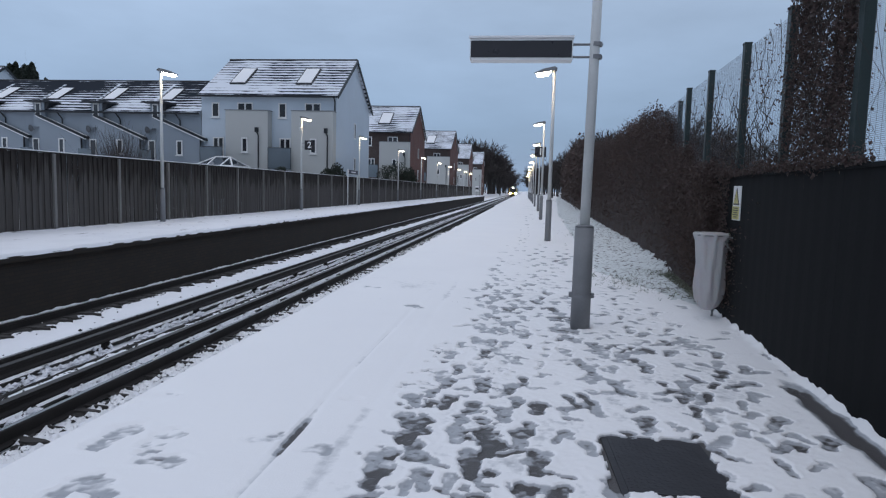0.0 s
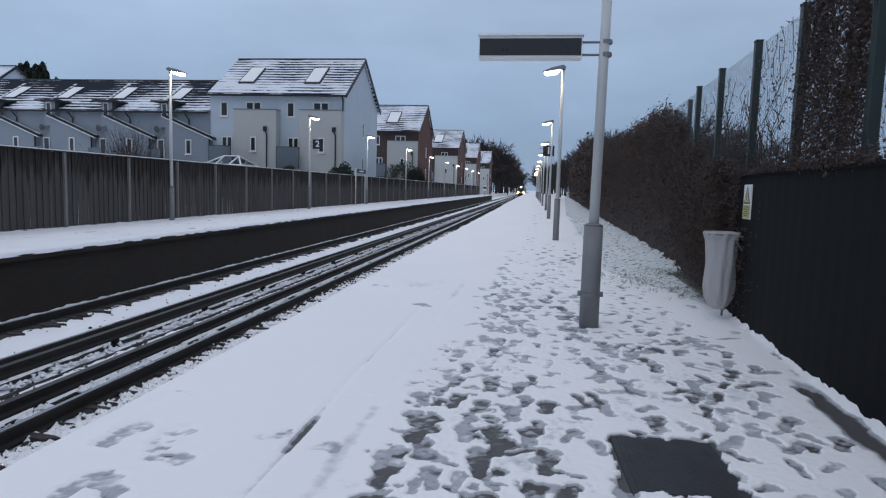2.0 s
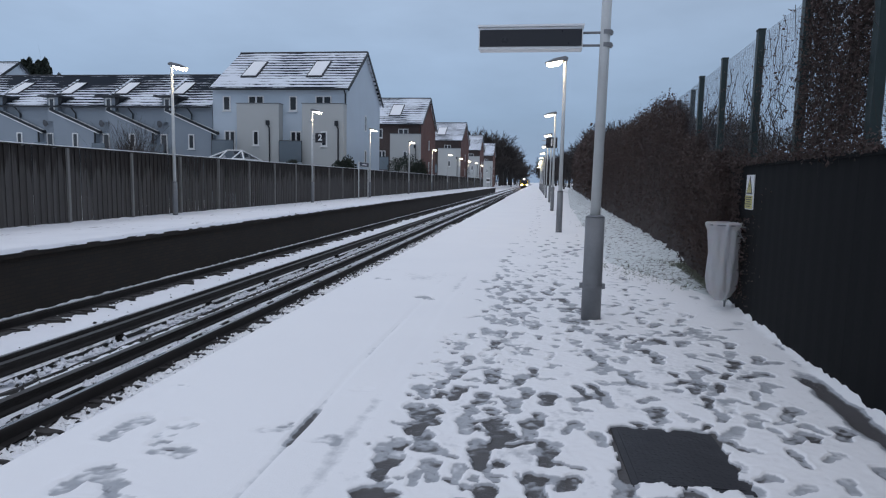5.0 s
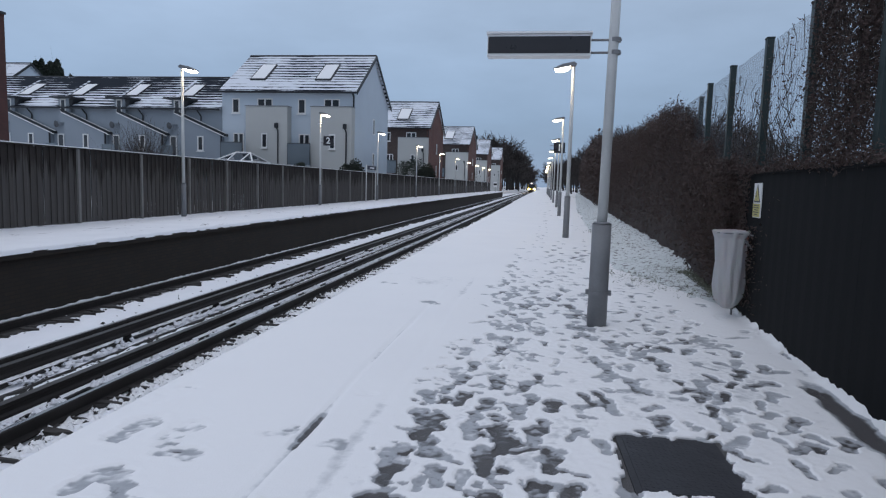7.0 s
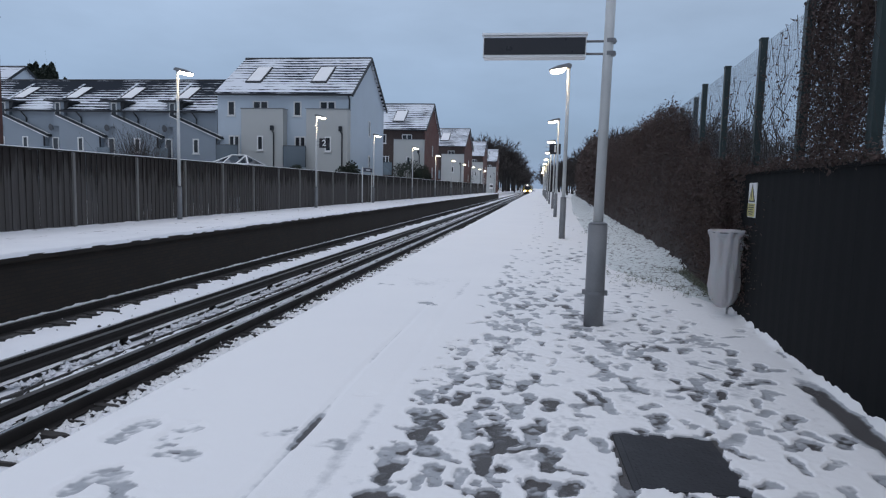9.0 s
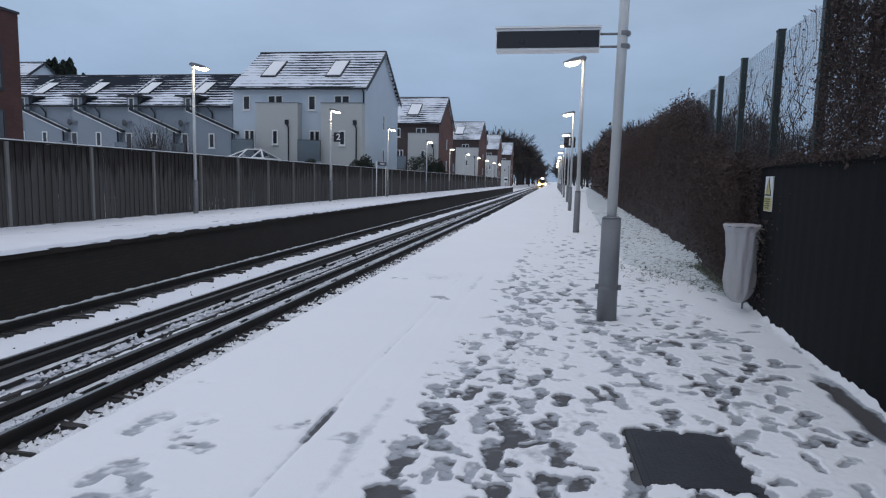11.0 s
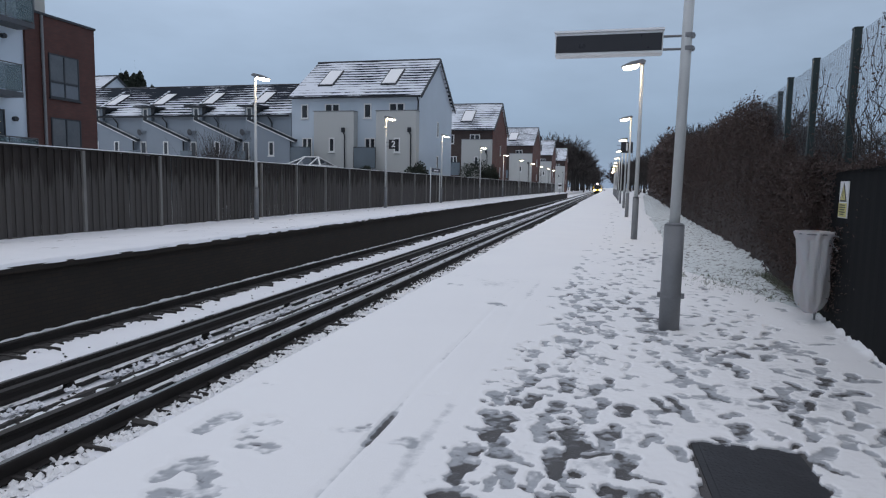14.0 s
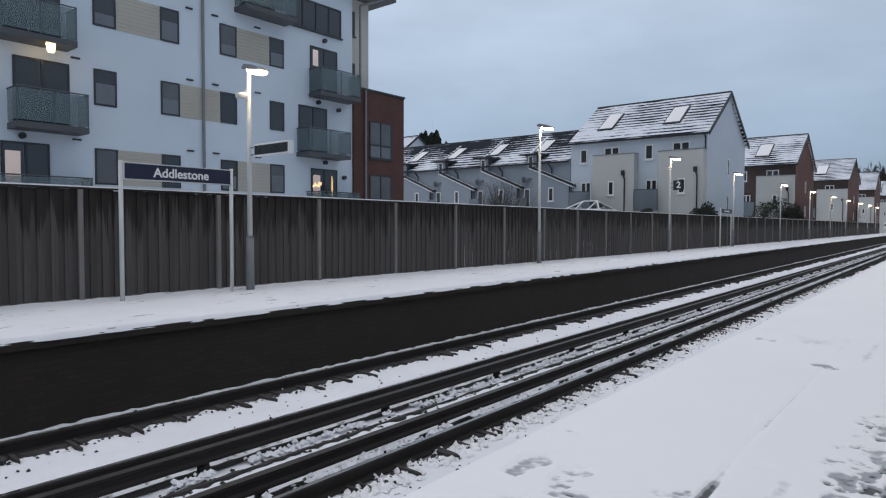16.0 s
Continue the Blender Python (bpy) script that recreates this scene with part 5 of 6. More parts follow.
def balcony(parent, y0, y1, floor, wall, out=0.9, height=1.08):
    b = part("balcony", balcony_slab(y0, y1, floor, wall, out), BALC_EDGE, parent, "grey steel balcony", bevel=0.01)
    bm = bmesh.new()
    box(bm, wall + out - 0.03, wall + out - 0.012, y0 + 0.04, y1 - 0.04, floor + 0.05, floor + height - 0.04)
    part("glass_panel", bm, BALC_GLASS, b, "frosted glass panel")
    for y in (y0 + 0.012, y1 - 0.03):
        bm = bmesh.new()
        box(bm, wall + 0.03, wall + out - 0.04, y, y + 0.018, floor + 0.05, floor + height - 0.04)
        part("glass_panel", bm, BALC_GLASS, b, "frosted glass panel")
    bm = bmesh.new()
    for p, q in (((wall, y0 + 0.02), (wall + out, y0 + 0.02)), ((wall + out, y0 + 0.02), (wall + out, y1 - 0.02)), ((wall + out, y1 - 0.02), (wall, y1 - 0.02))):
        tube(bm, (*p, floor + height), (*q, floor + height), 0.025, None, 8)
    for y in (y0 + 0.02, (y0 + y1) / 2, y1 - 0.02):
        tube(bm, (wall + out - 0.02, y, floor), (wall + out - 0.02, y, floor + height), 0.018, None, 6)
    part("handrail", bm, BALC_EDGE, b)


def balcony_slab(y0, y1, floor, wall, out):
    bm = bmesh.new()
    box(bm, wall + 0.002, wall + out, y0, y1, floor - 0.2, floor)
    return bm


def build_flats():
    W, base, top = -23.8, -0.5, 12.9
    root = thing("apartment_building", (0, 0, 0), "white rendered four-storey apartment block with glass balconies", "apartment building")
    bm = bmesh.new()
    box(bm, W - 12, W, -16, 21.5, base, top)
    part("wall", bm, RENDER_FLATS, root)
    bm = bmesh.new()
    box(bm, W - 12, W - 0.6, 21.5, 23.2, base, top)
    part("wall", bm, RENDER_CREAM_FLATS, root, "paler set-back end wall")
    bm = bmesh.new()
    box(bm, W - 12.3, W + 0.75, -16.3, 23.9, top, top + 0.32)
    part("roof", bm, BALC_EDGE, root, "grey overhanging flat roof", bevel=0.02)
    for k in range(5):
        z = 1.52 + 2.78 * (k - 1)           # foot of the ordinary windows' glass
        hd = z + 2.55                        # heads line up
        lo = hd - 1.27
        if k == 4:
            lo, hd = lo - 0.2, hd - 0.1
        for y0, y1 in ((9.33, 10.11), (11.73, 12.48), (14.22, 14.99), (16.62, 17.38)):
            if lo > top - 1.2:
                continue
            window(root, "x", (y0 + y1) / 2, lo, y1 - y0, hd - lo, W, DARK_FRAME, PANE_CURTAIN if (int(y0 * 7) + k) % 3 == 0 else PANE_SKY, 1, 0.03, False, "dark-framed window")
            if (int(y0 * 5) + 2 * k) % 3:
                part_h = (hd - lo) * (0.35 + 0.13 * ((int(y0 * 3) + k) % 3))
                boxpart("blind", (W + 0.0205, W + 0.023, y0 + 0.07, y1 - 0.07, lo + 0.07, lo + part_h), BLIND, root, "pale blind behind the glass")
        # pale boarded panels between paired windows
        pairs = ((12.48, 14.22),) if k in (2,) else ((10.11, 11.73), (14.99, 16.62))
        for y0, y1 in pairs:
            if lo > top - 1.2:
                continue
            bm = bmesh.new()
            n = 9
            for j in range(n):
                box(bm, W + 0.001, W + 0.022, y0 + 0.01, y1 - 0.01, lo + (hd - lo) * j / n, lo + (hd - lo) * (j + 1) / n - 0.006)
            part("cladding_panel", bm, CLAD, root, "pale boarded panel")
    # balcony doors and balconies: y of the door, y of the balcony, floor, lit
    spots = ((6.88, 8.55, 6.70, 8.82, 4.62, False), (6.5, 8.3, 6.35, 8.5, 7.42, False), (6.5, 7.9, 6.3, 8.9, 1.85, True),
             (18.18, 19.85, 18.05, 20.6, 4.72, False), (18.85, 20.5, 18.77, 21.25, 7.55, False), (18.88, 20.48, 18.6, 21.2, 1.85, True), (15.2, 16.9, 14.9, 17.45, 10.45, False),
             (0.5, 2.3, 0.3, 2.6, 4.62, False), (0.5, 2.3, 0.3, 2.6, 7.42, False), (0.5, 2.3, 0.3, 2.6, 1.85, False))
    for y0, y1, b0, b1, fl, lit in spots:
        h = 2.2 if fl < 10 else 1.7
        win = window(root, "x", (y0 + y1) / 2, fl, y1 - y0, h, W, DARK_FRAME, PANE_SKY, 2, 0.04, False, "glazed balcony doors")
        if lit:
            boxpart("curtain", (W + 0.021, W + 0.024, y0 + 0.12, y0 + 0.55, fl + 0.4, fl + 1.9), LIT_ROOM, win, "warm lamplight behind the glass")
        balcony(root, b0, b1, fl, W)
    # small lit patch behind the upper doors
    for y, z in ((19.15, 8.85),):
        boxpart("curtain", (W + 0.021, W + 0.026, y - 0.14, y + 0.18, z, z + 0.75), LIT_ROOM, root, "warm lamplight behind the glass")
    bm = bmesh.new()
    rng = np.random.default_rng(4)
    for k in range(44):
        t = k / 43
        y, z = (19.0 + 0.5 * t * 2 + rng.normal(0, 0.03), 3.2 + 0.35 * t + rng.normal(0, 0.05)) if t < 0.5 else (20.15 + rng.normal(0, 0.03), 3.75 - (t - 0.5) * 2.0)
        box(bm, W + 0.03, W + 0.045, y - 0.02, y + 0.02, z - 0.02, z + 0.02)
    part("fairy_lights", bm, FAIRY, root, "string of warm fairy lights in the window")
    bm = bmesh.new()
    tube(bm, (W + 0.07, 13.45, base), (W + 0.07, 13.45, top), 0.06, None, 10)
    part("downpipe", bm, GREY_PAINT, root)
    bm = bmesh.new()
    tube(bm, (W + 0.05, 22.0, base), (W + 0.05, 22.0, top - 0.5), 0.06, None, 10)
    tube(bm, (W + 0.05, 22.0, top - 0.5), (W + 0.6, 23.2, top), 0.06, None, 10)
    part("downpipe", bm, GREY_PAINT, root)
    bm = bmesh.new()
    tube(bm, (W, 19.69, 10.12), (W + 0.16, 19.69, 10.12), 0.10, None, 14)
    vent = make_mesh("flue", bm, DARK_FRAME)
    for y, z in ((19.69, 10.15), (7.1, 4.28), (19.3, 7.2), (19.7, 4.4), (20.55, 7.0), (20.9, 3.75)):
        o = new("flue", vent)
        o.location, o.parent = (0, y - 19.69, z - 10.15), root
    bm = bmesh.new()
    box(bm, W, W + 0.06, -0.14, 0.14, -0.03, 0.03)
    vent = make_mesh("vent", bm, DARK_FRAME)
    for k in range(3):
        for y in (12.9, 14.0, 8.75, 16.0):
            o = new("vent", vent)
            o.location, o.parent = (0, y, 4.3 + 2.78 * k), root
    # glazed strip at the top floor and narrow windows on the set-back end
    window(root, "x", 19.2, 10.45, 3.1, 1.35, W, DARK_FRAME, PANE_SKY, 4, 0.05, True, "long dark-framed window")
    for z in (5.6, 8.4, 11.0):
        window(root, "x", 21.95, z, 0.5, 1.25, W - 0.58, DARK_FRAME, PANE_SKY, 1, 0.03, True)
    # bulkhead lamp under the balcony
    bm = bmesh.new()
    tube(bm, (W + 0.75, 7.75, 6.95), (W + 0.75, 7.75, 7.2), 0.10, 0.14, 12)
    part("balcony_lamp", bm, glow("balcony_lamp_lit", (1.0, 0.66, 0.28), 9), root, "lit warm lamp under the balcony")

    wing = thing("brick_wing", (0, 0, 0), "dark red brick three-storey building with a flat parapet", "building")
    bm = bmesh.new()
    box(bm, W - 9, W + 0.12, 21.5, 25.15, base, 8.22)
    part("wall", bm, BRICK_WING, wing)
    bm = bmesh.new()
    tube(bm, (W + 0.19, 22.25, base), (W + 0.19, 22.25, 8.2), 0.06, None, 10)
    part("downpipe", bm, GREY_PAINT, wing)
    boxpart("coping", (W - 9, W + 0.18, 21.51, 25.2, 8.221, 8.32), DARK_FRAME, wing)
    for z0, z1, n in ((4.82, 6.72, 2), (2.0, 3.97, 2)):
        window(wing, "x", 23.37, z0, 1.6, z1 - z0, W + 0.12, DARK_FRAME, PANE_CURTAIN, n, 0.04, True, "tall dark-framed window")
        boxpart("blind", (W + 0.1405, W + 0.143, 22.64, 24.10, z0 + 0.08, z0 + 0.64), BLIND, wing, "pale lower glazing")
        boxpart("transom", (W + 0.12, W + 0.175, 22.62, 24.12, z0 + 0.66, z0 + 0.74), DARK_FRAME, wing)


BLIND = surface("pale_window_blind", (0.15, 0.175, 0.205), 0.5, var=0.25, big=1.5, fine=12, bumped=0.0)
RENDER_FLATS = surface("cool_white_render", (0.59, 0.675, 0.76), 0.9, var=0.09, big=0.4, fine=30, bumped=0.08)
RENDER_CREAM_FLATS = surface("pale_cream_render", (0.52, 0.51, 0.47), 0.9, var=0.07, big=0.4, fine=30, bumped=0.08)
BRICK_WING = brick_material("dark_red_brick", (0.115, 0.045, 0.038), (0.088, 0.038, 0.033), (0.06, 0.045, 0.042))
build_flats()


# ================================================================ terrace with lean-to wings


def terrace_house(xr, label):
    """One two-storey terrace house, 4.92 m wide, with a lean-to wing; xr is its end nearer the railway."""
    w, y0, base, eave, ridge = 4.92, 46.0, -0.45, 6.75, 9.7
    xl = xr - w
    root = thing("terrace_house", (0, 0, 0), label, "house", "terrace beyond the fence")
    bm = bmesh.new()
    box(bm, xl + 0.002, xr - 0.002, y0, y0 + 10, base, eave)
    part("wall", bm, RENDER_TERRACE, root)
    yr = y0 + 5
    sl = (ridge - eave) / 5
    for s in (-1, 1):
        bm = bmesh.new()
        ye = yr + s * 5.3
        prism(bm, [(yr, ridge), (yr, ridge + 0.12), (ye, eave - 0.3 * sl + 0.12), (ye, eave - 0.3 * sl)], "x", xl, xr)
        part("roof", bm, ROOF_MELTED, root)
    bm = bmesh.new()
    tube(bm, (xl, yr, ridge + 0.10), (xr, yr, ridge + 0.10), 0.10, None, 8)
    part("ridge_tile", bm, DARK_TRIM, root)
    boxpart("gutter", (xl, xr, y0 - 0.42, y0 - 0.30, eave - 0.26, eave - 0.12), DARK_TRIM, root)
    # lean-to wing: roof falls towards the railway; it stands a little past the party wall
    u = xl + 0.3
    hi_x, lo_x, hz, lz = u + 1.15, u + w - 0.10, 6.17, 4.66
    bm = bmesh.new()
    prism(bm, [(hi_x, base), (lo_x, base), (lo_x, lz), (hi_x, hz)], "y", y0 - 0.32, y0 - 0.002)
    wing = part("lean_to_wing", bm, RENDER_TERRACE, root)
    sx = (hz - lz) / (lo_x - hi_x)

    def slope_bar(name, below, above, front, back, mat, label=""):
        bm = bmesh.new()
        prism(bm, [(hi_x - 0.2, hz + 0.2 * sx - below), (hi_x - 0.2, hz + 0.2 * sx + above), (lo_x + 0.3, lz - 0.3 * sx + above), (lo_x + 0.3, lz - 0.3 * sx - below)], "y", y0 - front, y0 - back)
        part(name, bm, mat, wing, label)

    slope_bar("wing_roof", 0.0, 0.19, 0.46, 0.004, DARK_TRIM, "dark lean-to roof")
    slope_bar("verge_board", 0.09, -0.002, 0.44, 0.325, WHITE_PAINT, "white verge board")
    slope_bar("verge_snow", -0.191, 0.212, 0.30, 0.12, SNOW_COVER, "line of snow along the roof")
    bm = bmesh.new()
    tube(bm, (lo_x - 0.06, y0 - 0.38, base), (lo_x - 0.06, y0 - 0.38, lz - 0.05), 0.065, None, 8)
    tube(bm, (lo_x + 0.28, y0 - 0.46, lz - 0.06), (lo_x + 0.28, y0 - 0.02, lz - 0.06), 0.08, None, 8)
    part("downpipe", bm, DARK_TRIM, wing)
    bm = bmesh.new()
    tube(bm, (u + 2.75, y0 - 0.36, eave - 0.25), (u + 2.95, y0 - 0.08, eave - 0.7), 0.05, None, 8)
    tube(bm, (u + 2.95, y0 - 0.08, eave - 0.7), (u + 2.95, y0 - 0.08, eave - 1.3), 0.05, None, 8)
    part("downpipe", bm, DARK_TRIM, root)
    # narrow stair dormer under a wide flat hood at the head of the wing
    bm = bmesh.new()
    box(bm, u + 0.68, u + 1.62, y0 - 0.3, y0 + 1.0, 5.4, 7.28)
    dm = part("dormer", bm, RENDER_TERRACE, root)
    bm = bmesh.new()
    box(bm, u + 0.22, u + 2.2, y0 - 0.75, y0 + 1.2, 7.281, 7.40)
    prism(bm, [(u + 1.63, 7.28), (u + 2.05, 7.28), (u + 1.8, 6.75), (u + 1.63, 6.75)], "y", y0 - 0.28, y0 + 0.9)
    part("dormer_roof", bm, DARK_TRIM, dm, "dark flat hood")
    window(root, "y", u + 1.08, 6.2, 0.5, 1.04, y0 - 0.3, UPVC, PANE, 1, 0.04, False)
    # wall windows, balcony screen, dish
    window(root, "y", u + 0.57, 2.9, 0.6, 1.62, y0, UPVC, PANE, 1)
    window(root, "y", u + 3.03, 3.38, 0.5, 1.14, y0 - 0.32, UPVC, PANE, 1)
    boxpart("balcony_glass", (u + 0.02, u + 1.1, y0 - 1.02, y0 - 0.99, 2.0, 3.72), BALCONY_GLASS, root, "frosted glass screen")
    bm = bmesh.new()
    tube(bm, (u + 0.40, y0 - 0.32, 5.26), (u + 0.42, y0 - 0.26, 5.27), 0.27, 0.22, 18)
    tube(bm, (u + 0.42, y0 - 0.28, 5.26), (u + 0.42, y0, 5.2), 0.03, None, 6)
    tube(bm, (u + 0.40, y0 - 0.30, 5.10), (u + 0.40, y0 - 0.60, 5.20), 0.015, None, 6)
    part("satellite_dish", bm, BALC_EDGE, root, "grey satellite dish")

    def on_slope(name, x0, x1, v0, v1, d0, d1, mat, parent, label=""):
        bm = bmesh.new()
        prism(bm, [(v0, eave + (v0 - y0) * sl + d0), (v0, eave + (v0 - y0) * sl + d1), (v1, eave + (v1 - y0) * sl + d1), (v1, eave + (v1 - y0) * sl + d0)], "x", x0, x1)
        return part(name, bm, mat, parent, label)

    rw = on_slope("roof_window", u + 0.32, u + 1.44, y0 + 1.40, y0 + 3.45, 0.10, 0.20, DARK_TRIM, root)
    on_slope("pane", u + 0.44, u + 1.36, y0 + 1.50, y0 + 3.38, 0.20, 0.23, SNOW_COVER, rw, "snow on the glass")
    on_slope("party_wall_snow", u - 0.08, u + 0.13, y0 + 0.8, y0 + 4.3, 0.10, 0.16, ROOF_PATCHY, root, "strip of snow along the party wall")


ROOF_PATCHY = roof_tiles_snowy("snow_along_party_wall", cover=0.8)
for k in range(9):
    terrace_house(-24.65 - 4.92 * k, "white rendered terrace house with lean-to wing and half-melted snowy roof")

gable_house("white rendered house with snowy roof behind the terrace", -55.5, 9, 58.0, 8.0, -0.4, 10.1, 12.95, RENDER_WHITE, RENDER_WHITE, ROOF_SNOWY, (False,), False)


def build_conservatory():
    root = thing("conservatory", (-21.4, 43.0, -0.45), "white framed conservatory with a hipped glass roof", "conservatory")
    bm = bmesh.new()
    box(bm, -1.35, 1.35, -1.4, 1.4, 0, 0.7)
    part("dwarf_wall", bm, RENDER_WHITE, root)
    bm = bmesh.new()
    box(bm, -1.31, 1.31, -1.36, 1.36, 0.7, 3.0)
    part("glazing", bm, PANE_SKY, root)
    bm = bmesh.new()
    lo = [Vector(p) for p in ((-1.4, -1.45, 3.0), (1.4, -1.45, 3.0), (1.4, 1.45, 3.0), (-1.4, 1.45, 3.0))]
    hi = [Vector(p) for p in ((-0.55, 0, 3.66), (0.55, 0, 3.66))]
    vs = [bm.verts.new(v) for v in lo + hi]
    for f in ((0, 1, 5, 4), (1, 2, 5), (2, 3, 4, 5), (3, 0, 4), (3, 2, 1, 0)):
        bm.faces.new([vs[i] for i in f])
    part("roof_glass", bm, PANE_SKY, root)
    bm = bmesh.new()
    for a, b in ((lo[0], hi[0]), (lo[1], hi[1]), (lo[2], hi[1]), (lo[3], hi[0]), (hi[0], hi[1]), (lo[0], lo[1]), (lo[1], lo[2]), (lo[2], lo[3]), (lo[3], lo[0]), (Vector((-0.5, -1.45, 3.0)), hi[0]), (Vector((0.5, -1.45, 3.0)), hi[1])):
        tube(bm, a, b, 0.06, None, 6)
    part("roof_frame", bm, WHITE_PAINT, root, "white roof bars with snow")
    bm = bmesh.new()
    for x in (-1.33, -0.45, 0.45, 1.33):
        for y in (-1.38, 1.38):
            tube(bm, (x, y, 0.7), (x, y, 3.0), 0.05, None, 6)
    part("wall_frame", bm, WHITE_PAINT, root)


build_conservatory()


# ================================================================ signs on the far platform
NAVY = surface("navy_sign_enamel", (0.012, 0.016, 0.045), 0.4, var=0.15, big=2, fine=30, bumped=0.0)


def text_mesh(body, size, depth, material, parent, m, name="lettering"):
    cu = bpy.data.curves.new(name, "FONT")
    cu.body, cu.size, cu.extrude, cu.align_x, cu.align_y = body, size, depth, "CENTER", "CENTER"
    cu.offset = 0.004 * size / 0.2
    tmp = bpy.data.objects.new(name, cu)
    scene.collection.objects.link(tmp)
    dg = bpy.context.evaluated_depsgraph_get()
    me = bpy.data.meshes.new_from_object(tmp.evaluated_get(dg))
    bpy.data.objects.remove(tmp)
    me.materials.clear()
    me.materials.append(material)
    o = new(name, me)
    o.parent = parent
    o.matrix_local = m
    return o


def name_sign(y0, y1, x, label, words=True):
    root = thing("station_name_sign", (x, (y0 + y1) / 2, 0), label, "sign", "station name signs")
    h = (y1 - y0) / 2
    for y in (-h, h):
        bm = bmesh.new()
        tube(bm, (0, y, -0.02), (0, y, 2.52), 0.038, None, 12)
        part("post", bm, PALE_PAINT, root, "", True)
    boxpart("frame", (-0.02, 0.045, -h + 0.02, h - 0.02, 2.19, 2.50), PALE_PAINT, root, "pale frame", bevel=0.005)
    board = boxpart("board", (0.046, 0.052, -h + 0.05, h - 0.05, 2.21, 2.48), NAVY, root, "navy board")
    if words:
        text_mesh("Addlestone", 0.235, 0.003, WHITE_PAINT, board, pose(0.056, 0.02, 2.335, 90, 0, 90))
    else:
        boxpart("text_bar", (0.053, 0.056, -h * 0.45, h * 0.5, 2.30, 2.39), WHITE_PAINT, board)


name_sign(4.88, 7.05, -11.62, "navy station name sign with white lettering on two posts")
name_sign(41.4, 43.8, -11.75, "distant navy station name sign on two posts", False)


def number_sign(digit, at, turn, label):
    root = thing("platform_number_sign", at, label, "sign", "platform number signs")
    root.rotation_euler = (0, 0, turn)
    boxpart("plate", (-0.27, 0.27, -0.02, 0.02, -0.25, 0.25), BLACK, root, bevel=0.004)
    text_mesh(digit, 0.46, 0.004, WHITE_PAINT, root, pose(0, -0.025, 0.0, 90, 0, 0), "digit")
    bm = bmesh.new()
    tube(bm, (-0.45, 0, 0.1), (-0.25, 0, 0.1), 0.015, None, 6)
    tube(bm, (-0.45, 0, -0.1), (-0.25, 0, -0.1), 0.015, None, 6)
    part("bracket", bm, GREY_PAINT, root)


number_sign("2", (-11.40, 32.68, 3.5), 0.0, "black platform number sign with a white two")
number_sign("1", (0.74, 31.0, 3.28), 0.0, "black platform number sign with a white one")


def small_display():
    root = thing("train_display", (-11.65, 7.5, 2.9), "small dark platform display in a pale frame on the lamp column", "display")
    boxpart("casing", (0.25, 1.40, -0.06, 0.06, -0.11, 0.14), WHITE_PAINT, root, bevel=0.006)
    boxpart("screen", (0.28, 1.37, -0.066, -0.06, -0.08, 0.105), BLACK, root, "dark blank screen")
    bm = bmesh.new()
    for z in (-0.06, 0.09):
        tube(bm, (-0.06, 0, z), (0.27, 0, z), 0.014, None, 6)
    part("bracket", bm, GREY_PAINT, root)


small_display()

# ================================================================ train, far up the line
TRAIN_YELLOW = surface("train_yellow", (0.72, 0.50, 0.03), 0.4, var=0.12, big=2, fine=30, bumped=0.0)
TRAIN_DARK = surface("train_dark_blue", (0.018, 0.022, 0.034), 0.35, var=0.25, big=1, fine=20, bumped=0.0)
TRAIN_PALE = surface("train_pale_grey", (0.52, 0.53, 0.55), 0.4, var=0.12, big=1, fine=20, bumped=0.0)
TRAIN_ROOF = surface("train_roof_grey", (0.20, 0.22, 0.25), 0.5, var=0.2, big=1, fine=20, bumped=0.0)
UNDERFRAME = surface("grimy_underframe", (0.02, 0.018, 0.016), 0.8, var=0.4, big=3, fine=30)
HEADLAMP = glow("headlamp_warm", (1.0, 0.62, 0.22), 300)
HEADLAMP_W = glow("headlamp_white", (1.0, 0.84, 0.62), 140)
TRAIN_GLASS = glass_material("train_glass", (0.012, 0.014, 0.018), 0.06)


def body_outline(zlo, zhi):
    pts = [(1.36, -0.05), (1.40, 0.6), (1.40, 1.3), (1.33, 2.1), (1.10, 2.62), (0.6, 2.84), (0.0, 2.88)]
    pts = pts + [(-x, z) for x, z in pts[-2::-1]]
    return [(x, z) for x, z in pts if zlo <= z <= zhi]


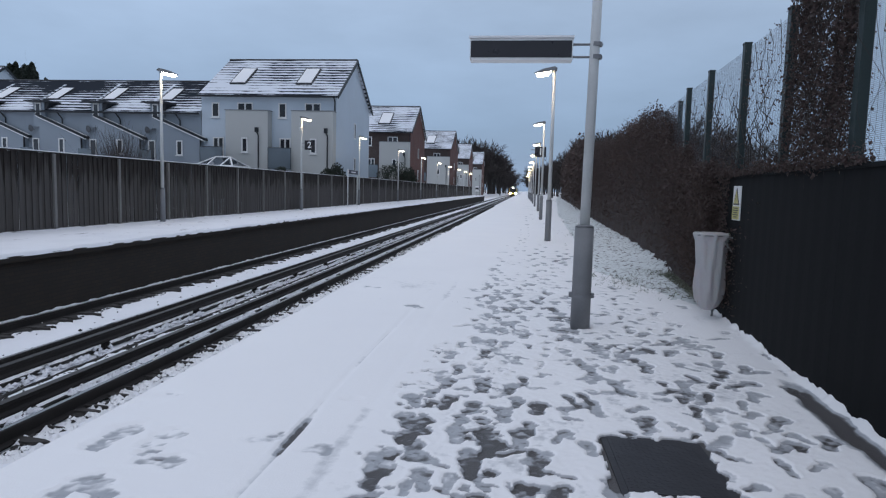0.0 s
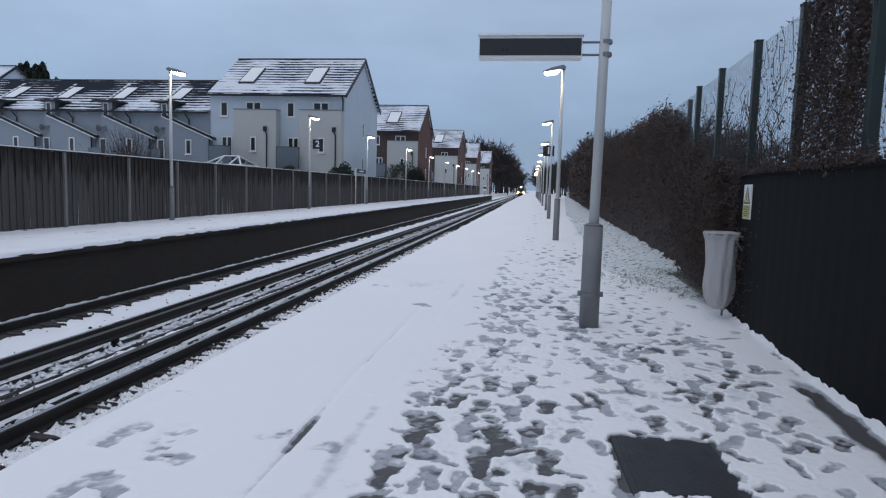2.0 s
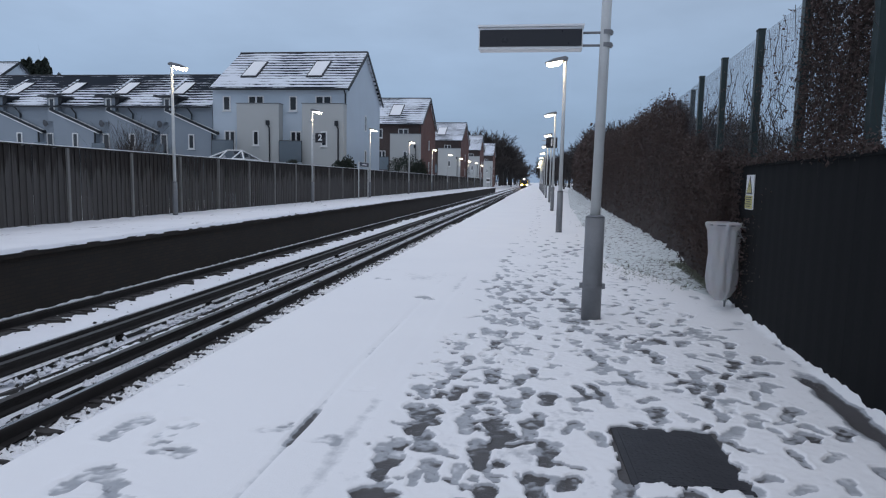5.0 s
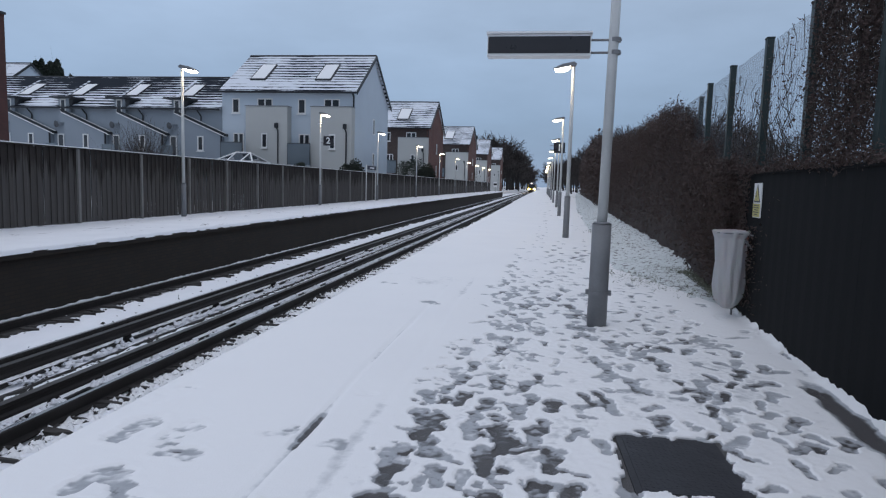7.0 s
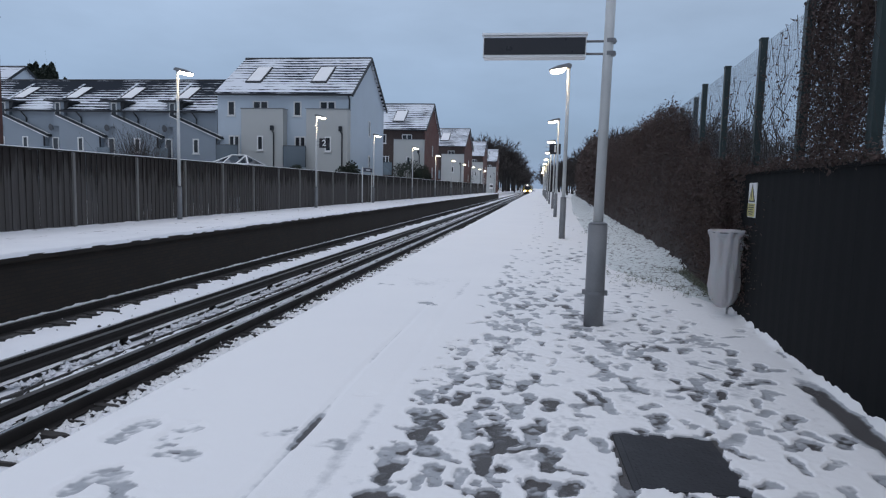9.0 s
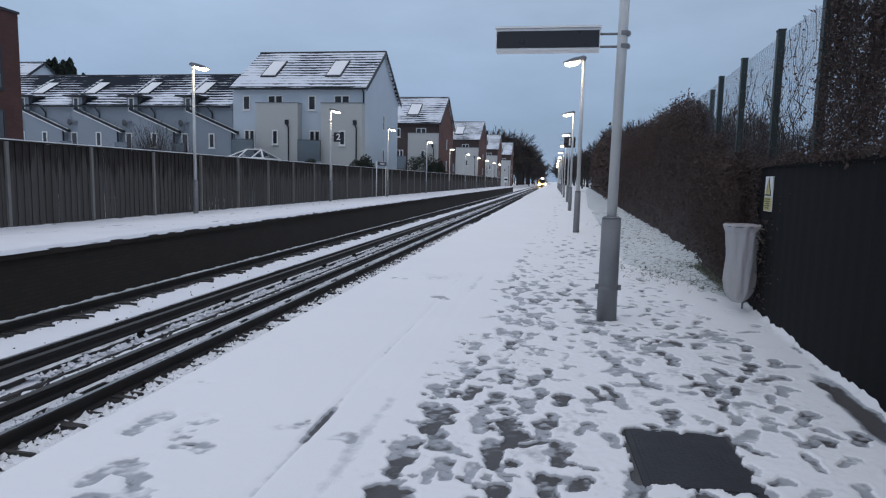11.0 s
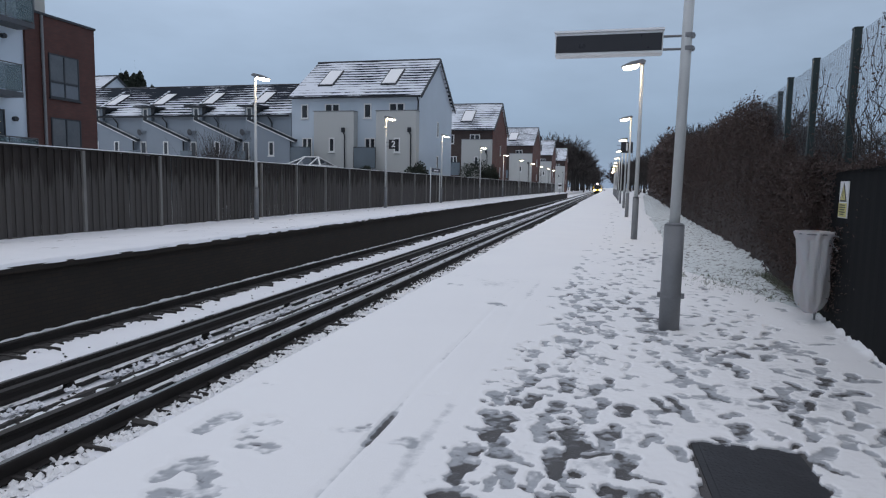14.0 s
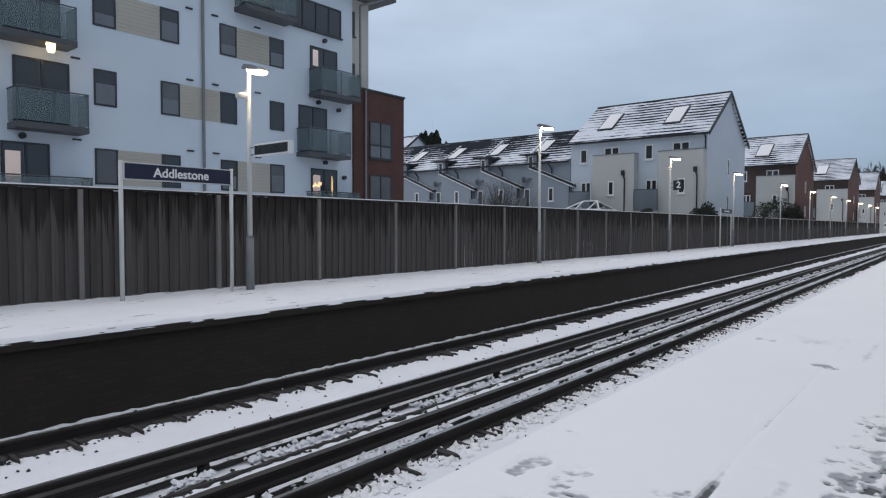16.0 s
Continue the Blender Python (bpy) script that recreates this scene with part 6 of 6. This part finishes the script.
def build_train(front):
    cx, L = -3.89, 19.8
    root = thing("passenger_train", (cx, front, RAIL_Z), "dark blue and grey electric train with yellow cab front, headlights lit", "train")
    up = 0.915
    for k in range(4):
        y0, y1 = k * (L + 0.5) + (0.9 if k == 0 else 0), k * (L + 0.5) + L
        bm = bmesh.new()
        prism(bm, [(x, z + up) for x, z in body_outline(-1, 3)], "y", y0, y1)
        car = part("carriage", bm, TRAIN_DARK, root, "dark blue carriage body")
        for s in (-1, 1):
            bm = bmesh.new()
            box(bm, s * 1.395 - 0.02, s * 1.395 + 0.02, y0 + 0.05, y1 - 0.05, up - 0.04, up + 0.75)
            part("lower_panel", bm, TRAIN_PALE, car, "pale grey lower side")
            for d in (0.27, 0.62):
                dy = y0 + (y1 - y0) * d
                bm = bmesh.new()
                box(bm, s * 1.41 - 0.02, s * 1.41 + 0.02, dy, dy + 1.4, up - 0.03, up + 1.95)
                dr = part("door", bm, TRAIN_PALE, car, "pale sliding doors")
                for e in (0.12, 0.78):
                    boxpart("door_glass", (s * 1.425 - 0.012, s * 1.425 + 0.012, dy + e, dy + e + 0.5, up + 0.85, up + 1.8), TRAIN_GLASS, dr)
            for j in range(7):
                wy = y0 + 1.6 + j * 2.6
                f = (wy - y0) / (y1 - y0)
                if abs(f - 0.30) < 0.075 or abs(f - 0.65) < 0.075:
                    continue
                boxpart("window_glass", (s * 1.395 - 0.015, s * 1.395 + 0.015, wy, wy + 1.6, up + 0.95, up + 1.75), TRAIN_GLASS, car)
        bm = bmesh.new()
        prism(bm, [(x, z + up + 0.02) for x, z in body_outline(2.05, 3)], "y", y0 + 0.3, y1)
        part("roof", bm, TRAIN_ROOF, car, "grey roof")
        boxpart("underframe", (-1.2, 1.2, y0 + 1, y1 - 1, 0.25, up - 0.06), UNDERFRAME, car)
        for wy in (y0 + 2.2, y0 + 4.8, y1 - 4.8, y1 - 2.2):
            for s in (-1, 1):
                bm = bmesh.new()
                tube(bm, (s * 0.70, wy, 0.42), (s * 0.83, wy, 0.42), 0.42, None, 20)
                part("wheel", bm, UNDERFRAME, car)
    # cab front
    bm = bmesh.new()
    ring = [(x, z + up) for x, z in body_outline(-1, 3)]
    rows = []
    for y, sx, dz in ((0.9, 1.0, 0.0), (0.45, 0.985, -0.03), (0.15, 0.95, -0.10), (0.0, 0.88, -0.22)):
        rows.append([bm.verts.new((x * sx, y - (0.0 if z < 2.2 else -0.25 * (z - 2.2)), z + (dz if z > 2.4 else 0))) for x, z in ring])
    for p, q in zip(rows, rows[1:]):
        for i in range(len(p) - 1):
            bm.faces.new((p[i], p[i + 1], q[i + 1], q[i]))
    bm.faces.new(rows[-1])
    cab = part("cab", bm, TRAIN_DARK, root, "rounded dark cab")
    for s in (-1, 1):
        bm = bmesh.new()
        prism(bm, [(s * 0.34, up + 0.28), (s * 1.16, up + 0.28), (s * 1.22, up + 0.62), (s * 0.34, up + 0.62)], "y", -0.06, 0.06)
        part("lamp_panel", bm, TRAIN_YELLOW, cab, "yellow panel")
        bm = bmesh.new()
        prism(bm, [(s * 1.14, up + 0.2), (s * 1.36, up + 0.2), (s * 1.405, up + 1.2), (s * 1.33, up + 2.1), (s * 1.20, up + 2.1), (s * 1.22, up + 1.1)], "y", 0.02, 0.75)
        part("corner_pillar", bm, TRAIN_YELLOW, cab, "yellow corner")
        bm = bmesh.new()
        prism(bm, [(s * 0.42, up + 0.85), (s * 1.12, up + 0.85), (s * 1.08, up + 1.95), (s * 0.42, up + 2.0)], "y", -0.05, 0.06)
        part("windscreen", bm, TRAIN_GLASS, cab)
        bm = bmesh.new()
        tube(bm, (s * 0.95, -0.07, up + 0.45), (s * 0.95, -0.10, up + 0.45), 0.22, None, 16)
        part("headlight", bm, HEADLAMP if s < 0 else HEADLAMP_W, cab, "lit headlight")
    bm = bmesh.new()
    box(bm, -0.36, 0.36, -0.28, 0.3, up + 0.1, up + 2.35)
    gw = part("gangway", bm, UNDERFRAME, cab, "dark end gangway", bevel=0.05)
    boxpart("gangway_door", (-0.30, 0.30, -0.31, -0.275, up + 0.15, up + 0.72), TRAIN_YELLOW, gw, "yellow lower gangway panel")
    boxpart("gangway_glass", (-0.28, 0.28, -0.31, -0.275, up + 0.78, up + 2.1), TRAIN_GLASS, gw)
    bm = bmesh.new()
    tube(bm, (0, -0.30, up + 2.42), (0, -0.1, up + 2.42), 0.11, None, 12)
    part("top_light", bm, HEADLAMP_W, gw, "lit top marker light")
    boxpart("number_bar", (0.55, 1.0, -0.055, -0.045, up + 2.08, up + 2.16), TRAIN_PALE, cab)
    boxpart("coupler", (-0.25, 0.25, -0.35, 0.3, 0.35, 0.85), UNDERFRAME, cab, bevel=0.03)
    boxpart("snow_guard", (-1.1, 1.1, -0.05, 0.5, 0.12, 0.8), UNDERFRAME, cab, bevel=0.04)


build_train(236.0)


# ================================================================ trees


def tree_meshes(seed, height, spread, levels=5):
    """A bare winter tree: trunk with limbs as one mesh, the fine twigs as another."""
    rng = np.random.default_rng(seed)
    limbs, fine = [], []

    def grow(p, d, ln, r, lv):
        q = p + d * ln
        (limbs if lv < 3 else fine).append((p, q, r))
        if lv >= levels:
            return
        n = 4 if lv < 2 else int(rng.integers(3, 6))
        for k in range(n):
            nd = d + rng.normal(0, 0.55 if lv else 0.45, 3) * np.array([spread, spread, 0.7]) + np.array([0, 0, 0.10])
            nd /= np.linalg.norm(nd)
            at = p + (q - p) * rng.uniform(0.45, 1.0)
            grow(at, nd, ln * rng.uniform(0.62, 0.82), r * 0.55, lv + 1)

    grow(np.array([0, 0, -0.3]), np.array([0.03, 0.02, 1.0]), height * 0.34, height * 0.022, 0)
    out = []
    for nm, segs, mat in (("trunk", limbs, BARK), ("crown", fine, TWIG)):
        A = np.array([s[0] for s in segs])
        B = np.array([s[1] for s in segs])
        if nm == "trunk":
            bm = bmesh.new()
            for a, b, r in segs:
                tube(bm, a, b, r, r * 0.6, 6)
            out.append(make_mesh(nm, bm, mat))
        else:
            V, F = twigs(A, B, 0.036, seed + 50, 2, 0.06)
            out.append(array_mesh(nm, V, F, mat))
    return out


TREES = [tree_meshes(s, h, sp) for s, h, sp in ((1, 10, 1.0), (2, 10, 0.9), (3, 10, 1.15), (4, 10, 1.0))]


def plant(x, y, z, height, k, turn, label, group):
    root = thing("tree", (x, y, z), label, "tree", group)
    root.scale = (height / 8.2,) * 3
    root.rotation_euler = (0, 0, turn)
    for nm, me in zip(("trunk", "crown"), TREES[k % len(TREES)]):
        o = new(nm, me)
        o.parent = root


rng_t = np.random.default_rng(77)
for k in range(46):
    y = 30 + 230 * (k / 46) ** 1.2 + rng_t.uniform(-3, 3)
    x = fence_x(y) + rng_t.uniform(1.5, 10) + 0.01 * y
    h = np.interp(y, [30, 60, 120, 260], [4.4, 7.2, 10.4, 15.0]) * rng_t.uniform(0.85, 1.1)
    plant(x, y, 0.08, h, k, rng_t.uniform(0, 6.28), "bare winter tree behind the platform fence", "trees behind the platform")
for k in range(60):
    y = 226 + 330 * k / 60 + rng_t.uniform(-5, 5)
    x = np.interp(y, [226, 250, 330, 420, 560], [-20, -15, -12.5, -10, -9]) - abs(rng_t.normal(0, 9))
    h = np.interp(y, [226, 260, 330, 420, 560], [20, 22, 20, 16, 13]) * rng_t.uniform(0.8, 1.08)
    plant(x, y, -0.46, h, k, rng_t.uniform(0, 6.28), "bare winter tree beside the line beyond the houses", "trees beyond the houses")
for k in range(48):
    y = 125 + 400 * (k / 48) ** 1.1 + rng_t.uniform(-4, 4)
    x = np.interp(y, [125, 260, 525], [5.6, 4.6, 4.0]) + abs(rng_t.normal(0, 6))
    plant(x, y, 0.05, np.interp(y, [125, 300, 525], [9, 13, 14]) * rng_t.uniform(0.75, 1.05), k, rng_t.uniform(0, 6.28), "bare winter tree beside the line", "trees behind the platform")
for k in range(40):
    y = 560 + rng_t.uniform(0, 240)
    x = rng_t.uniform(-75, 70)
    if -12 < x < 2:
        x += 16
    plant(x, y, -0.6 if x < 0 else 0.05, rng_t.uniform(10, 15), k, rng_t.uniform(0, 6.28), "distant bare winter tree", "distant trees")

def shrub(x, y, z, r, h, label, seed, mat, bare=False, leaf=0.09, deep=None):
    rng = np.random.default_rng(seed)
    root = thing("shrub", (x, y, z), label, "shrub", "shrubs beyond the fence")
    n = 60 if not bare else 520
    a = np.zeros((n, 3)) + rng.normal(0, r * 0.12, (n, 3)) * np.array([1, 1, 0])
    d = np.stack([rng.normal(0, r * 0.55, n), rng.normal(0, r * 0.55, n), rng.uniform(0.5, 1.0, n) * h], -1)
    V, F = twigs(a, a + d, 0.019 if bare else 0.02, seed, 4, 0.05)
    o = new("branch", array_mesh("branch", V, F, TWIG))
    o.parent = root
    if not bare:
        m = 5000
        P = rng.normal(0, 1, (m, 3))
        P /= np.linalg.norm(P, axis=1)[:, None]
        P *= (rng.uniform(0.45, 1.0, m) ** 0.5)[:, None] * (1 + 0.18 * np.sin(4 * P[:, :1] + 5 * P[:, 1:2]))
        deep = deep or h * 0.5
        P = P * np.array([r, r, deep]) + np.array([0, 0, h * 1.02 - deep])
        V, F = leaves(P, leaf, seed)
        o = new("foliage", array_mesh("foliage", V, F, mat))
        o.parent = root
    return root


EVERGREEN = leaf_material("dark_evergreen", (0.012, 0.018, 0.012), (0.02, 0.03, 0.018), (0.03, 0.035, 0.025))
for x, y, r, h, k in ((-63.9, 74, 0.9, 15.0, 11), (-63.3, 74.5, 1.1, 15.5, 12), (-62.5, 74, 0.9, 15.8, 13), (-61.4, 75, 0.7, 14.1, 14), (-66.5, 76, 0.8, 16.3, 15)):
    shrub(x, y, -0.45, r, h, "tall dark evergreen tree rising behind the terrace", k, EVERGREEN, leaf=0.16, deep=1.5).name = "evergreen_tree"
shrub(-13.6, 44.3, -0.45, 1.0, 3.2, "dark evergreen bush by the house corner", 1, EVERGREEN)
shrub(-15.2, 73.5, -0.45, 2.0, 4.6, "dark evergreen bush in front of the brick house", 2, EVERGREEN)
shrub(-13.7, 74.5, -0.45, 1.1, 4.0, "dark evergreen bush in front of the brick house", 3, EVERGREEN)
shrub(-17.6, 43.6, -0.45, 1.1, 2.9, "low dark bush in front of the house", 4, EVERGREEN)
shrub(-15.4, 130, -0.45, 2.0, 6.5, "dark conifer between the distant houses", 5, EVERGREEN)
shrub(-28.6, 42.0, -0.45, 1.9, 5.6, "bare leafless shrub in front of the terrace", 6, EVERGREEN, True)


def far_clutter():
    """Small line-side board and a gate beyond the far platform end."""
    root = thing("line_side_board", (-10.2, 139.0, 0.0), "small white and black line-side board on a post", "sign")
    bm = bmesh.new()
    tube(bm, (0, 0, -0.02), (0, 0, 1.9), 0.06, None, 8)
    part("post", bm, GREY_PAINT, root)
    boxpart("board", (-0.4, 0.4, -0.09, -0.062, 1.0, 2.2), WHITE_PAINT, root)
    boxpart("stripe", (-0.36, 0.36, -0.096, -0.091, 1.45, 1.85), BLACK, root)


far_clutter()
